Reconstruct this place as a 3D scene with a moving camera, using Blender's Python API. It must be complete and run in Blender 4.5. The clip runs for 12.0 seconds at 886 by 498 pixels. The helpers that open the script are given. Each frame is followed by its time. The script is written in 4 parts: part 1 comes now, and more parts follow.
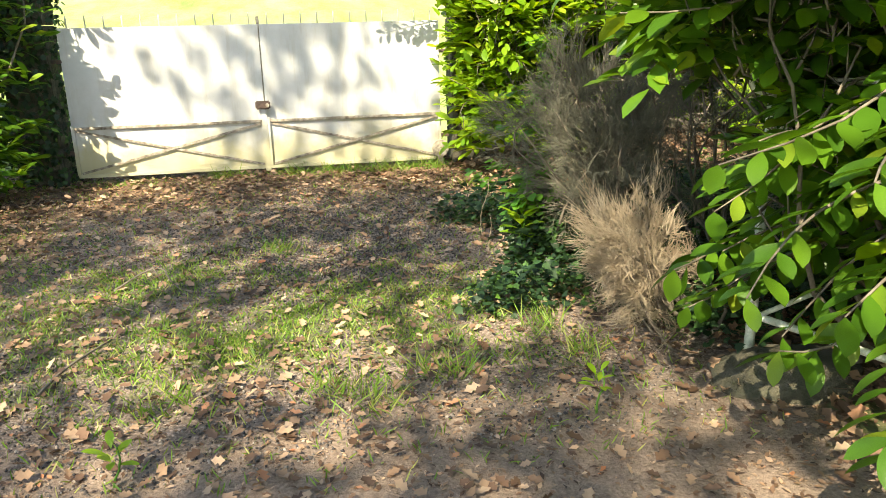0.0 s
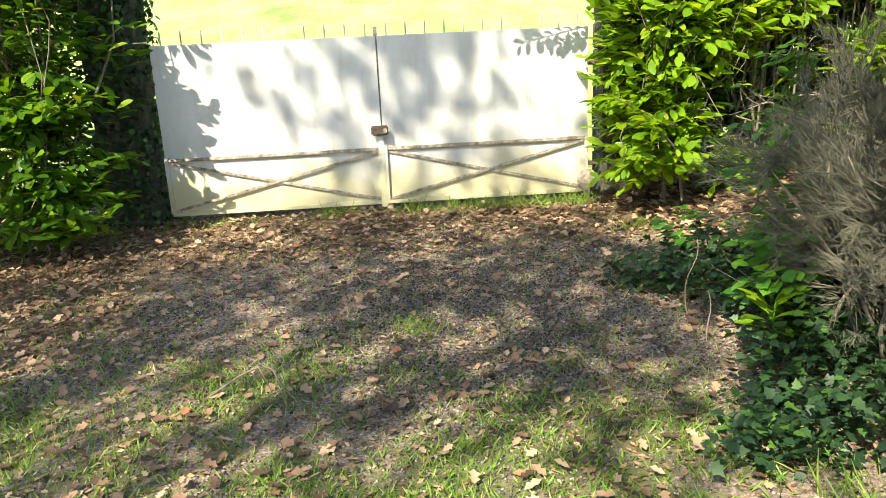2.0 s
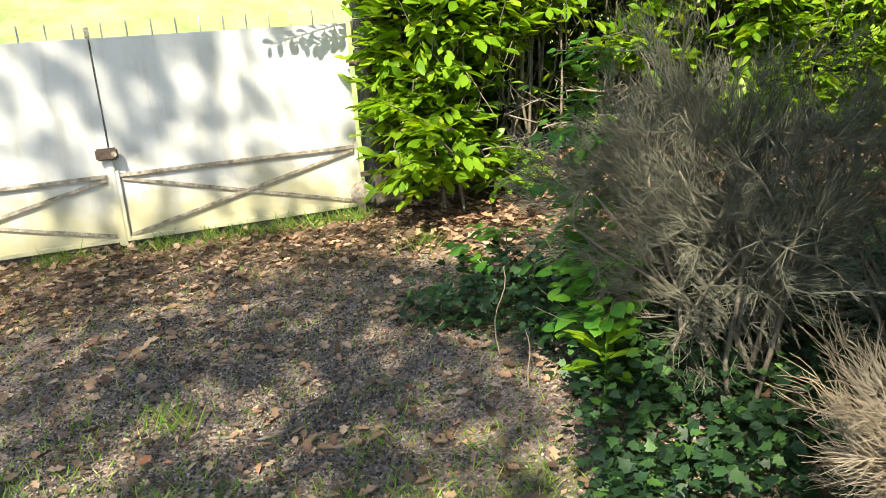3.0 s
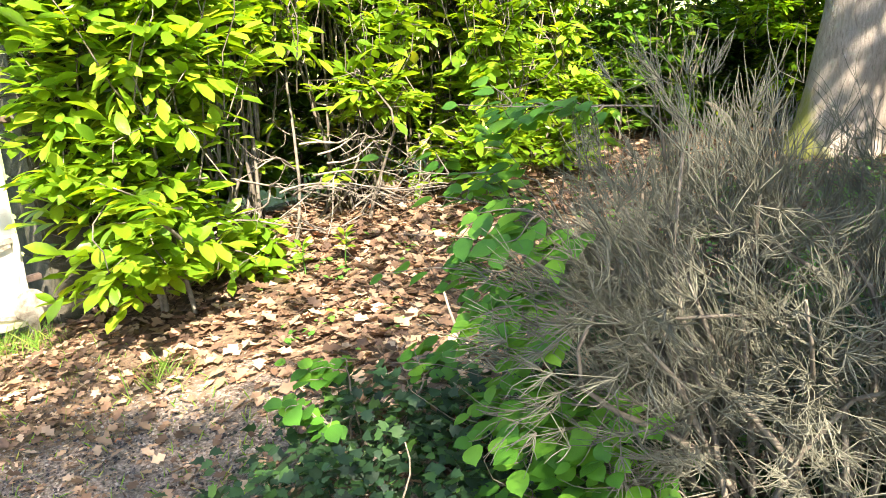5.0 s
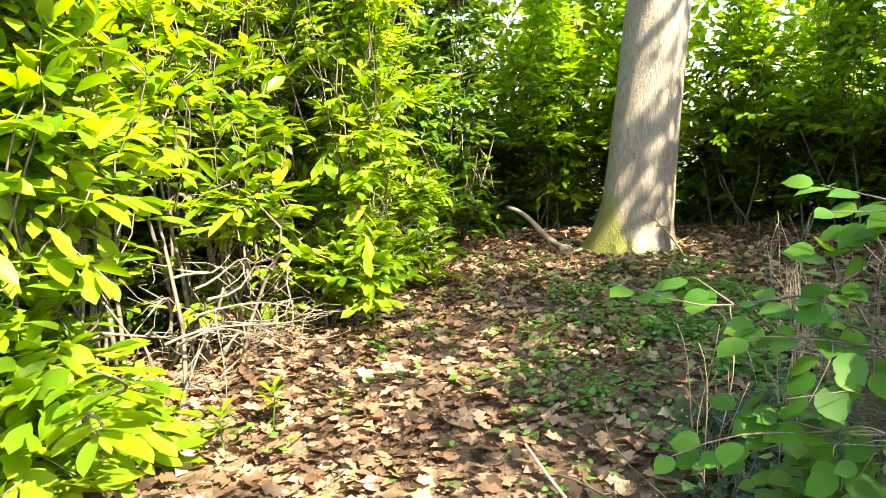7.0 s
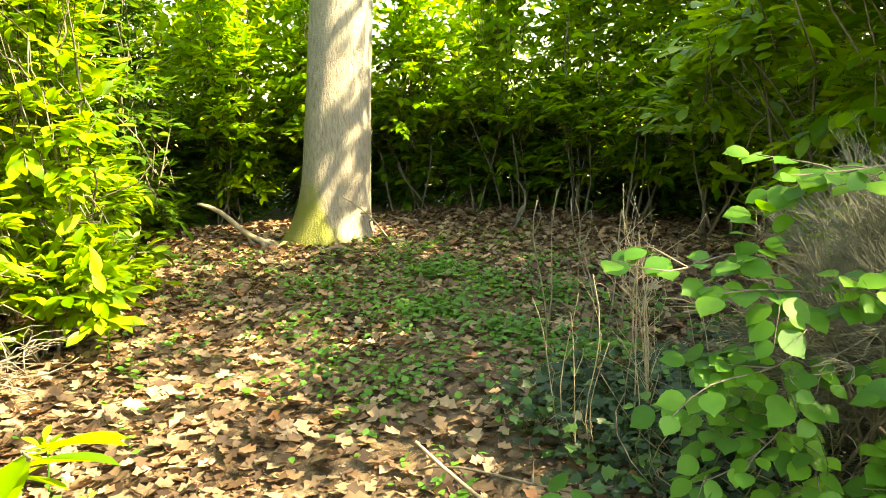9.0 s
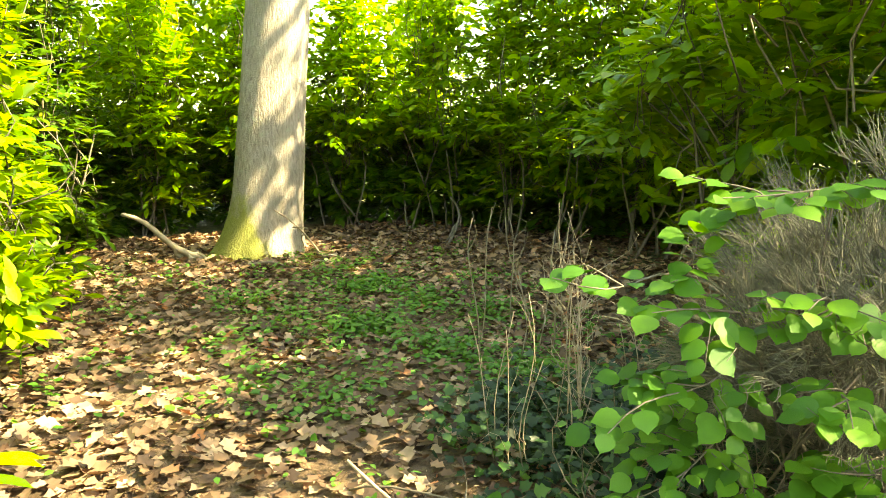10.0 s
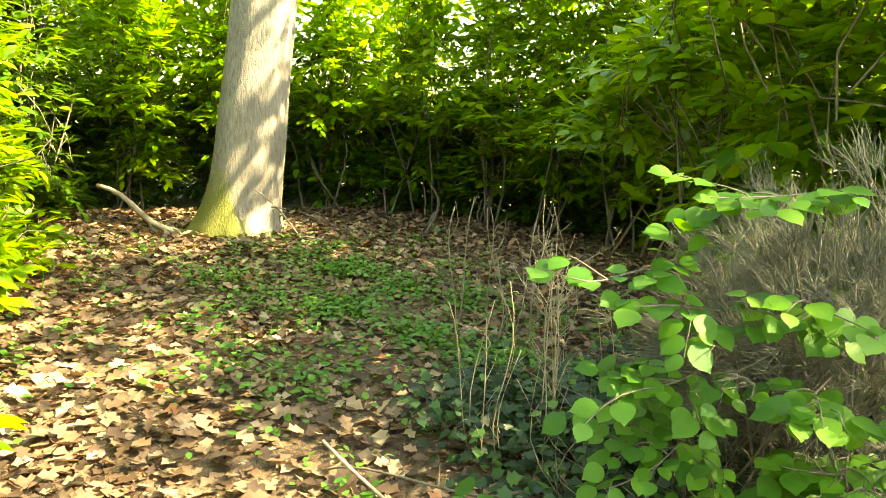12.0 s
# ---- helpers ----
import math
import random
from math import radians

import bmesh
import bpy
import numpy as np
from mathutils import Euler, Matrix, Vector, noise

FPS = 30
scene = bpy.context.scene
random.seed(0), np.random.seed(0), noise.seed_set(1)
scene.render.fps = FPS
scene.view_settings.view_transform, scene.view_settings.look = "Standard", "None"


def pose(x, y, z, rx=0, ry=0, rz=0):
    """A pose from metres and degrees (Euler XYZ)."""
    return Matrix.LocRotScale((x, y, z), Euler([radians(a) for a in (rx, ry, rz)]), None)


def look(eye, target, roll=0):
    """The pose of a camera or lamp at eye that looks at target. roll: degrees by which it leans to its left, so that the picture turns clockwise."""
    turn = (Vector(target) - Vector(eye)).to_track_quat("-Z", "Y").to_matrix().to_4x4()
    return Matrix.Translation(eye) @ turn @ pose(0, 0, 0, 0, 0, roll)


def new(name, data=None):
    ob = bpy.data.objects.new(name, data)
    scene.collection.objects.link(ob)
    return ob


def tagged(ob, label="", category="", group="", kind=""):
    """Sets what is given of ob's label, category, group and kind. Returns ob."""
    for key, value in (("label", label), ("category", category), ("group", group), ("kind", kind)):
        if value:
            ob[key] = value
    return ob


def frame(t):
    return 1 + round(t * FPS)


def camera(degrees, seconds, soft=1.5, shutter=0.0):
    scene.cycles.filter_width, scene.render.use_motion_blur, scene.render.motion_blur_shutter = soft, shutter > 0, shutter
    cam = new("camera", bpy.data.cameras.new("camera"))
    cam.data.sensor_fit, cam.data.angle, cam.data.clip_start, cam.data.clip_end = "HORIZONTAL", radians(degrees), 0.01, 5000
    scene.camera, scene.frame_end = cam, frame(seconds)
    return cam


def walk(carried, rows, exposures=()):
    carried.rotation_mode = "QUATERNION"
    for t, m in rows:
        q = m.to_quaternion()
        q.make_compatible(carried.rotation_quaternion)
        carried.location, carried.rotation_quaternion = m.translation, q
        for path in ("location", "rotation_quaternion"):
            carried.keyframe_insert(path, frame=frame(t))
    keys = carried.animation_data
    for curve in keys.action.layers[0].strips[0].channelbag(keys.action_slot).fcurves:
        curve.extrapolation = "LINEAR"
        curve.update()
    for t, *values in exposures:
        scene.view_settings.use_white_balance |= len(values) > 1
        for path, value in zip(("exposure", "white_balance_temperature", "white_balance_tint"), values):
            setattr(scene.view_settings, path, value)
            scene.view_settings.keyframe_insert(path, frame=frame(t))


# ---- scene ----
cam = camera(60.4, 12.0, soft=0.9)
EXPOSURES = [(0.0, 1.9, 7600, 4), (3.0, 1.75, 6900, 4), (5.0, 2.8, 6900, 11), (6.5, 2.95, 7400, 9), (8.0, 3.05, 9200, 1), (9.5, 3.42, 11200, -6), (12.0, 3.52, 11500, -7)]
PATH = [
    (0, (0.278, -8.768, 1.597), (0.642, -6.886, 1.029), -1.3),
    (0.5, (0.102, -8.451, 1.617), (0.392, -6.551, 1.064), -2.1),
    (1, (0.083, -8.072, 1.598), (0.333, -6.165, 1.05), -2.3),
    (1.5, (0.018, -7.679, 1.612), (0.132, -5.757, 1.072), -1.9),
    (2, (-0.007, -7.253, 1.616), (0.134, -5.332, 1.074), -2.7),
    (2.5, (0.098, -6.809, 1.604), (0.451, -4.923, 1.04), -2.9),
    (3, (0.142, -6.42, 1.613), (0.857, -4.644, 1.036), -3.6),
    (3.2, (0.135, -6.274, 1.591), (1.006, -4.57, 1.01), -2.6),
    (4.8, (0.205, -4.968, 1.643), (1.635, -3.682, 1.096), -2.3),
    (5, (0.192, -4.763, 1.648), (1.677, -3.537, 1.107), -2.8),
    (5.5, (0.192, -4.272, 1.697), (1.838, -3.251, 1.197), -3.2),
    (6, (0.13, -3.8, 1.678), (1.921, -3.059, 1.187), -3.3),
    (6.5, (0.183, -3.333, 1.66), (2.048, -2.727, 1.266), -3.3),
    (6.7, (0.178, -3.182, 1.657), (2.063, -2.607, 1.318), -3.0),
    (8.3, (0.287, -2.312, 1.673), (2.249, -2.441, 1.305), -3.6),
    (8.5, (0.319, -2.244, 1.662), (2.267, -2.519, 1.298), -3.1),
    (9, (0.35, -2.103, 1.666), (2.263, -2.553, 1.296), -3.2),
    (9.5, (0.376, -2.094, 1.659), (2.262, -2.656, 1.306), -2.1),
    (10, (0.377, -2.089, 1.657), (2.247, -2.716, 1.325), -1.2),
    (10.5, (0.374, -2.081, 1.66), (2.227, -2.763, 1.34), -0.3),
    (11, (0.375, -2.069, 1.64), (2.221, -2.76, 1.299), 0.7),
    (11.5, (0.37, -2.062, 1.634), (2.21, -2.753, 1.265), 1.6),
    (12, (0.378, -2.05, 1.648), (2.221, -2.739, 1.288), 2.0),
]
walk(cam, [(t, look(eye, target, roll)) for t, eye, target, roll in PATH], EXPOSURES)

# ---- world and sun ----
SUN_DIR = Vector((-0.50, -0.80, 0.98)).normalized()      # towards the sun
world = bpy.data.worlds.new("sky")
scene.world = world
world.use_nodes = True
wn = world.node_tree.nodes
sky = wn.new("ShaderNodeTexSky")
sky.sky_type = 'NISHITA'
sky.sun_disc = False
sky.sun_elevation = math.asin(SUN_DIR.z)
sky.sun_rotation = math.atan2(SUN_DIR.x, SUN_DIR.y)
wn["Background"].inputs["Strength"].default_value = 0.11
world.node_tree.links.new(sky.outputs[0], wn["Background"].inputs["Color"])
sun_data = bpy.data.lights.new("sun", 'SUN')
sun_data.energy, sun_data.angle, sun_data.color = 4.6, radians(0.53), (1.0, 0.92, 0.78)
sun = new("sun", sun_data)
sun.matrix_world = look(SUN_DIR * 60, (0, 0, 0))

rng = np.random.default_rng(7)


# ---- materials ----
def nodes_of(name):
    m = bpy.data.materials.new(name)
    m.use_nodes = True
    nt = m.node_tree
    return m, nt, nt.nodes["Principled BSDF"], nt.nodes["Material Output"]


def noise_node(nt, scale, detail=4.0, rough=0.6, stretch=(1, 1, 1), coord="Object"):
    tc = nt.nodes.new("ShaderNodeTexCoord")
    mp = nt.nodes.new("ShaderNodeMapping")
    mp.inputs["Scale"].default_value = stretch
    n = nt.nodes.new("ShaderNodeTexNoise")
    n.inputs["Scale"].default_value, n.inputs["Detail"].default_value, n.inputs["Roughness"].default_value = scale, detail, rough
    nt.links.new(tc.outputs[coord], mp.inputs[0])
    nt.links.new(mp.outputs[0], n.inputs["Vector"])
    return n.outputs["Fac"]


def ramp(nt, fac, stops):
    r = nt.nodes.new("ShaderNodeValToRGB")
    e = r.color_ramp.elements
    while len(e) < len(stops):
        e.new(0.5)
    for el, (p, col) in zip(e, stops):
        el.position, el.color = p, (*col, 1)
    nt.links.new(fac, r.inputs[0])
    return r.outputs[0]


def mix(nt, fac, a, b, mode='MIX'):
    n = nt.nodes.new("ShaderNodeMix")
    n.data_type, n.blend_type = 'RGBA', mode
    for s, v in ((n.inputs[0], fac), (n.inputs[6], a), (n.inputs[7], b)):
        if isinstance(v, (int, float)):
            s.default_value = v
        elif isinstance(v, tuple):
            s.default_value = (*v, 1)
        else:
            nt.links.new(v, s)
    return n.outputs[2]


def maths(nt, op, a, b=0.0):
    n = nt.nodes.new("ShaderNodeMath")
    n.operation = op
    for s, v in ((n.inputs[0], a), (n.inputs[1], b)):
        if isinstance(v, (int, float)):
            s.default_value = v
        else:
            nt.links.new(v, s)
    return n.outputs[0]


def bump(nt, bsdf, height, strength, distance):
    b = nt.nodes.new("ShaderNodeBump")
    b.inputs["Strength"].default_value, b.inputs["Distance"].default_value = strength, distance
    nt.links.new(height, b.inputs["Height"])
    nt.links.new(b.outputs[0], bsdf.inputs["Normal"])


def leaf_material(name, stops, rough=0.4, through_light=0.35, glow=(1.5, 1.25, 0.5)):
    """Leaves: the colour varies from leaf to leaf, light comes through them."""
    m, nt, b, out = nodes_of(name)
    oi = nt.nodes.new("ShaderNodeObjectInfo")
    ge = nt.nodes.new("ShaderNodeNewGeometry")
    r = maths(nt, 'FRACT', maths(nt, 'ADD', oi.outputs["Random"], ge.outputs["Random Per Island"]))
    col = ramp(nt, r, stops)
    patch = noise_node(nt, 35.0, 3.0)
    col = mix(nt, 0.35, col, ramp(nt, patch, [(0.3, (0.55, 0.55, 0.55)), (0.7, (1, 1, 1))]), 'MULTIPLY')
    nt.links.new(col, b.inputs["Base Color"])
    b.inputs["Roughness"].default_value = rough
    b.inputs["Specular IOR Level"].default_value = 0.45
    bump(nt, b, noise_node(nt, 60.0, 2.0), 0.25, 0.004)
    tr = nt.nodes.new("ShaderNodeBsdfTranslucent")
    nt.links.new(mix(nt, 1.0, col, glow, 'MULTIPLY'), tr.inputs["Color"])
    ms = nt.nodes.new("ShaderNodeMixShader")
    ms.inputs[0].default_value = through_light
    nt.links.new(b.outputs[0], ms.inputs[1])
    nt.links.new(tr.outputs[0], ms.inputs[2])
    nt.links.new(ms.outputs[0], out.inputs["Surface"])
    return m


def plain_material(name, stops, scale, rough, bump_strength=0.3, bump_size=0.01, stretch=(1, 1, 1), metal=0.0, fine=90.0):
    m, nt, b, out = nodes_of(name)
    big = noise_node(nt, scale, 6.0, 0.65, stretch)
    small = noise_node(nt, fine, 3.0, 0.6, stretch)
    col = ramp(nt, big, stops)
    col = mix(nt, 0.5, col, ramp(nt, small, [(0.3, (0.6, 0.6, 0.6)), (0.7, (1.15, 1.15, 1.15))]), 'MULTIPLY')
    nt.links.new(col, b.inputs["Base Color"])
    b.inputs["Roughness"].default_value, b.inputs["Metallic"].default_value = rough, metal
    bump(nt, b, maths(nt, 'ADD', big, maths(nt, 'MULTIPLY', small, 0.4)), bump_strength, bump_size)
    return m


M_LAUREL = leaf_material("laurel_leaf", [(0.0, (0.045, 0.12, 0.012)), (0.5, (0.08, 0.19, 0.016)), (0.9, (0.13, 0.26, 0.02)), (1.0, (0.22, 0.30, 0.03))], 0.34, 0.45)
# laurel_leaf lifted in colour, for foliage with the sun behind it
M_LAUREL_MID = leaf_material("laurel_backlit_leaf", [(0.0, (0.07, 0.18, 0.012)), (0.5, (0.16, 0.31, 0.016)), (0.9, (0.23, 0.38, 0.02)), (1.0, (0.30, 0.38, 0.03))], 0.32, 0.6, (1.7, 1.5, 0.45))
# laurel_leaf again with sunlight put into its colour, paler and yellower
M_LAUREL_LIGHT = leaf_material("laurel_sunlit_leaf", [(0.0, (0.10, 0.22, 0.012)), (0.5, (0.19, 0.35, 0.02)), (0.93, (0.27, 0.42, 0.03)), (1.0, (0.36, 0.42, 0.04))], 0.38, 0.5)
M_HAZEL = leaf_material("hazel_leaf", [(0.0, (0.05, 0.165, 0.02)), (0.5, (0.08, 0.235, 0.024)), (1.0, (0.135, 0.31, 0.03))], 0.5, 0.48)
M_IVY = leaf_material("ivy_leaf", [(0.0, (0.010, 0.030, 0.012)), (0.65, (0.022, 0.06, 0.018)), (0.92, (0.05, 0.12, 0.025)), (1.0, (0.09, 0.20, 0.03))], 0.55, 0.2)
M_GRASS = leaf_material("grass_blade", [(0.0, (0.09, 0.20, 0.025)), (0.6, (0.17, 0.30, 0.04)), (1.0, (0.34, 0.36, 0.12))], 0.5, 0.4)
M_HERB = leaf_material("herb_leaf", [(0.0, (0.06, 0.18, 0.025)), (0.6, (0.10, 0.26, 0.035)), (1.0, (0.16, 0.33, 0.05))], 0.5, 0.35)
M_DRY = leaf_material("dry_leaf", [(0.0, (0.05, 0.028, 0.018)), (0.35, (0.16, 0.09, 0.055)), (0.7, (0.31, 0.195, 0.12)), (0.95, (0.45, 0.32, 0.22)), (1.0, (0.42, 0.16, 0.07))], 0.7, 0.12, (1.2, 0.9, 0.6))
M_CROWN = leaf_material("oak_leaf", [(0.0, (0.05, 0.11, 0.015)), (0.6, (0.08, 0.16, 0.02)), (1.0, (0.13, 0.21, 0.03))], 0.5, 0.4)
M_TWIG = plain_material("grey_twig", [(0.3, (0.06, 0.048, 0.036)), (0.7, (0.22, 0.185, 0.145))], 14.0, 0.85)
M_BOUGH = plain_material("bleached_bough", [(0.3, (0.08, 0.064, 0.05)), (0.7, (0.27, 0.23, 0.185))], 12.0, 0.85)
M_HEATH = plain_material("heath_twig", [(0.3, (0.06, 0.061, 0.042)), (0.7, (0.19, 0.182, 0.135))], 7.0, 0.85)
M_HEATH_DEAD = plain_material("dead_heath_twig", [(0.3, (0.24, 0.18, 0.12)), (0.7, (0.46, 0.38, 0.28))], 7.0, 0.85)
M_STRAW = plain_material("dry_stem", [(0.3, (0.17, 0.125, 0.085)), (0.7, (0.38, 0.31, 0.23))], 9.0, 0.8)
M_RUST = plain_material("rusty_iron", [(0.3, (0.05, 0.035, 0.03)), (0.7, (0.14, 0.09, 0.07))], 30.0, 0.7)
M_PALE_METAL = plain_material("pale_green_paint", [(0.35, (0.42, 0.46, 0.36)), (0.6, (0.66, 0.68, 0.58))], 16.0, 0.5, 0.15, 0.003)
M_STONE = plain_material("mossy_stone", [(0.3, (0.035, 0.04, 0.022)), (0.55, (0.09, 0.08, 0.055)), (0.75, (0.18, 0.155, 0.12))], 9.0, 0.95, 0.9, 0.03)


def gate_paint():
    m, nt, b, out = nodes_of("gate_white_paint")
    base = ramp(nt, noise_node(nt, 2.2, 5.0), [(0.3, (0.47, 0.47, 0.465)), (0.65, (0.60, 0.60, 0.60))])
    streak = noise_node(nt, 6.0, 5.0, 0.7, (1.6, 1, 0.22))
    base = mix(nt, ramp(nt, streak, [(0.5, (0, 0, 0)), (0.72, (0.55, 0.55, 0.55))]), base, (0.42, 0.38, 0.30))
    tc = nt.nodes.new("ShaderNodeTexCoord")
    sep = nt.nodes.new("ShaderNodeSeparateXYZ")
    nt.links.new(tc.outputs["Object"], sep.inputs[0])
    low = maths(nt, 'SUBTRACT', maths(nt, 'MULTIPLY', noise_node(nt, 3.0, 4.0), 1.3), sep.outputs["Z"])
    algae = ramp(nt, low, [(0.0, (0, 0, 0)), (0.40, (0.85, 0.85, 0.85))])
    base = mix(nt, algae, base, (0.44, 0.40, 0.23))
    speck = ramp(nt, noise_node(nt, 120.0, 2.0), [(0.70, (0, 0, 0)), (0.76, (1, 1, 1))])
    base = mix(nt, maths(nt, 'MULTIPLY', speck, 0.5), base, (0.25, 0.18, 0.13))
    nt.links.new(base, b.inputs["Base Color"])
    b.inputs["Roughness"].default_value = 0.45
    bump(nt, b, noise_node(nt, 5.0, 3.0), 0.12, 0.02)
    return m


M_GATE = gate_paint()
M_GATE_BAR = plain_material("gate_bar_paint", [(0.35, (0.11, 0.085, 0.065)), (0.5, (0.28, 0.24, 0.195)), (0.7, (0.46, 0.43, 0.37))], 18.0, 0.55, 0.3, 0.004)


def bark_material():
    m, nt, b, out = nodes_of("oak_bark")
    ridges = noise_node(nt, 38.0, 8.0, 0.75, (1, 1, 0.27))
    patch = noise_node(nt, 2.2, 5.0)
    lichen = noise_node(nt, 13.0, 6.0, 0.7)
    col = ramp(nt, ridges, [(0.30, (0.11, 0.085, 0.068)), (0.44, (0.30, 0.25, 0.21)), (0.7, (0.47, 0.41, 0.36))])
    col = mix(nt, ramp(nt, patch, [(0.45, (0, 0, 0)), (0.65, (0.5, 0.5, 0.5))]), col, (0.25, 0.215, 0.175))
    col = mix(nt, ramp(nt, lichen, [(0.56, (0, 0, 0)), (0.68, (0.65, 0.65, 0.65))]), col, (0.33, 0.35, 0.27))
    tc = nt.nodes.new("ShaderNodeTexCoord")
    sep = nt.nodes.new("ShaderNodeSeparateXYZ")
    nt.links.new(tc.outputs["Object"], sep.inputs[0])
    side = maths(nt, 'ADD', maths(nt, 'MULTIPLY', sep.outputs["Y"], 1.4), maths(nt, 'MULTIPLY', sep.outputs["X"], -0.5))
    moss = maths(nt, 'ADD', maths(nt, 'SUBTRACT', side, maths(nt, 'MULTIPLY', sep.outputs["Z"], 0.55)), maths(nt, 'MULTIPLY', noise_node(nt, 7.0, 5.0), 0.6))
    col = mix(nt, ramp(nt, moss, [(0.36, (0, 0, 0)), (0.58, (0.85, 0.85, 0.85))]), col, (0.23, 0.24, 0.03))
    nt.links.new(col, b.inputs["Base Color"])
    b.inputs["Roughness"].default_value = 0.9
    bump(nt, b, maths(nt, 'ADD', ridges, maths(nt, 'MULTIPLY', lichen, 0.4)), 1.0, 0.035)
    return m


M_BARK = bark_material()


def ground_material():
    """Cover: red = grass, green = fallen-leaf litter, blue = bare pale soil; the rest is dark gravelly earth."""
    m, nt, b, out = nodes_of("woodland_ground")
    at = nt.nodes.new("ShaderNodeAttribute")
    at.attribute_name = "cover"
    sep = nt.nodes.new("ShaderNodeSeparateColor")
    nt.links.new(at.outputs["Color"], sep.inputs[0])
    n1, n2, n3 = noise_node(nt, 5.0, 6.0), noise_node(nt, 55.0, 5.0, 0.7), noise_node(nt, 16.0, 5.0, 0.7)
    gravel = ramp(nt, n2, [(0.3, (0.05, 0.038, 0.031)), (0.5, (0.19, 0.142, 0.115)), (0.66, (0.42, 0.33, 0.275))])
    litter = ramp(nt, n3, [(0.3, (0.045, 0.028, 0.018)), (0.5, (0.14, 0.088, 0.052)), (0.7, (0.28, 0.185, 0.115))])
    soil = ramp(nt, n2, [(0.3, (0.13, 0.09, 0.07)), (0.6, (0.28, 0.205, 0.155)), (0.75, (0.42, 0.325, 0.25))])
    grass = ramp(nt, n3, [(0.3, (0.045, 0.055, 0.02)), (0.5, (0.10, 0.115, 0.04)), (0.7, (0.21, 0.19, 0.09))])

    def mask(ch):
        return ramp(nt, maths(nt, 'ADD', sep.outputs[ch], maths(nt, 'MULTIPLY', maths(nt, 'SUBTRACT', maths(nt, 'ADD', maths(nt, 'MULTIPLY', n3, 0.6), maths(nt, 'MULTIPLY', n1, 0.4)), 0.5), 2.6)), [(0.42, (0, 0, 0)), (0.62, (1, 1, 1))])
    col = mix(nt, mask(2), gravel, soil)
    col = mix(nt, mask(1), col, litter)
    col = mix(nt, mask(0), col, grass)
    meadow = ramp(nt, noise_node(nt, 0.6, 8.0, 0.75, (1, 0.25, 1)), [(0.35, (0.15, 0.25, 0.05)), (0.65, (0.44, 0.47, 0.18))])
    geo = nt.nodes.new("ShaderNodeNewGeometry")
    where = nt.nodes.new("ShaderNodeSeparateXYZ")
    nt.links.new(geo.outputs["Position"], where.inputs[0])
    col = mix(nt, maths(nt, 'GREATER_THAN', where.outputs["Y"], 1.2), col, meadow)
    col = mix(nt, 0.5, col, ramp(nt, n1, [(0.3, (0.65, 0.65, 0.65)), (0.7, (1.1, 1.1, 1.1))]), 'MULTIPLY')
    nt.links.new(col, b.inputs["Base Color"])
    b.inputs["Roughness"].default_value = 0.92
    bump(nt, b, maths(nt, 'ADD', n2, n3), 0.8, 0.02)
    return m


M_GROUND = ground_material()


# ---- mesh tools ----
def thing(name, at, label, category, group="", kind=""):
    e = new(name)
    e.empty_display_size = 0.1
    e.matrix_world = Matrix.Translation(at)
    return tagged(e, label, category, group, kind)


def mesh_of(name, verts, faces, mat, smooth=True):
    me = bpy.data.meshes.new(name)
    me.from_pydata(np.asarray(verts, dtype=float).reshape(-1, 3), [], faces)
    if smooth:
        me.polygons.foreach_set("use_smooth", np.ones(len(me.polygons), dtype=bool))
    me.materials.append(mat)
    me.update()
    return me


def part(name, me, parent, label="", kind="", m=None):
    ob = new(name, me)
    ob.parent = parent
    ob.matrix_basis = m if m is not None else Matrix()
    return tagged(ob, label, "", "", kind)


def part_bm(name, bm, mat, parent, label="", m=None):
    me = bpy.data.meshes.new(name)
    bm.to_mesh(me)
    bm.free()
    me.materials.append(mat)
    return part(name, me, parent, label, "", m)


def box_bm(x0, x1, y0, y1, z0, z1, bevel=0.004):
    bm = bmesh.new()
    bmesh.ops.create_cube(bm, size=1)
    bmesh.ops.transform(bm, matrix=Matrix.LocRotScale(((x0 + x1) / 2, (y0 + y1) / 2, (z0 + z1) / 2), None, (x1 - x0, y1 - y0, z1 - z0)), verts=bm.verts)
    if bevel:
        bmesh.ops.bevel(bm, geom=bm.edges[:], offset=bevel, segments=2, affect='EDGES')
    return bm


class Tubes:
    """Gathers tapering tubes along bent lines into one mesh."""
    def __init__(self, sides=5):
        self.v, self.f, self.sides = [], [], sides

    def add(self, pts, r0, r1):
        pts = np.asarray(pts, dtype=float)
        n, s, base = len(pts), self.sides, len(self.v)
        tang = np.gradient(pts, axis=0)
        tang /= np.linalg.norm(tang, axis=1)[:, None] + 1e-9
        ref = np.array([0.31, 0.22, 0.92]) if abs(tang[0][2]) < 0.8 else np.array([0.9, 0.3, 0.1])
        for i in range(n):
            a = np.cross(tang[i], ref)
            a /= np.linalg.norm(a) + 1e-9
            b = np.cross(tang[i], a)
            r = r0 + (r1 - r0) * i / (n - 1)
            for k in range(s):
                w = 2 * math.pi * k / s
                self.v.append(pts[i] + r * (math.cos(w) * a + math.sin(w) * b))
        for i in range(n - 1):
            for k in range(s):
                p, q = base + i * s + k, base + i * s + (k + 1) % s
                self.f.append((p, q, q + s, p + s))
        self.f.append(tuple(base + (n - 1) * s + k for k in range(s)))

    def mesh(self, name, mat):
        return mesh_of(name, self.v, self.f, mat)


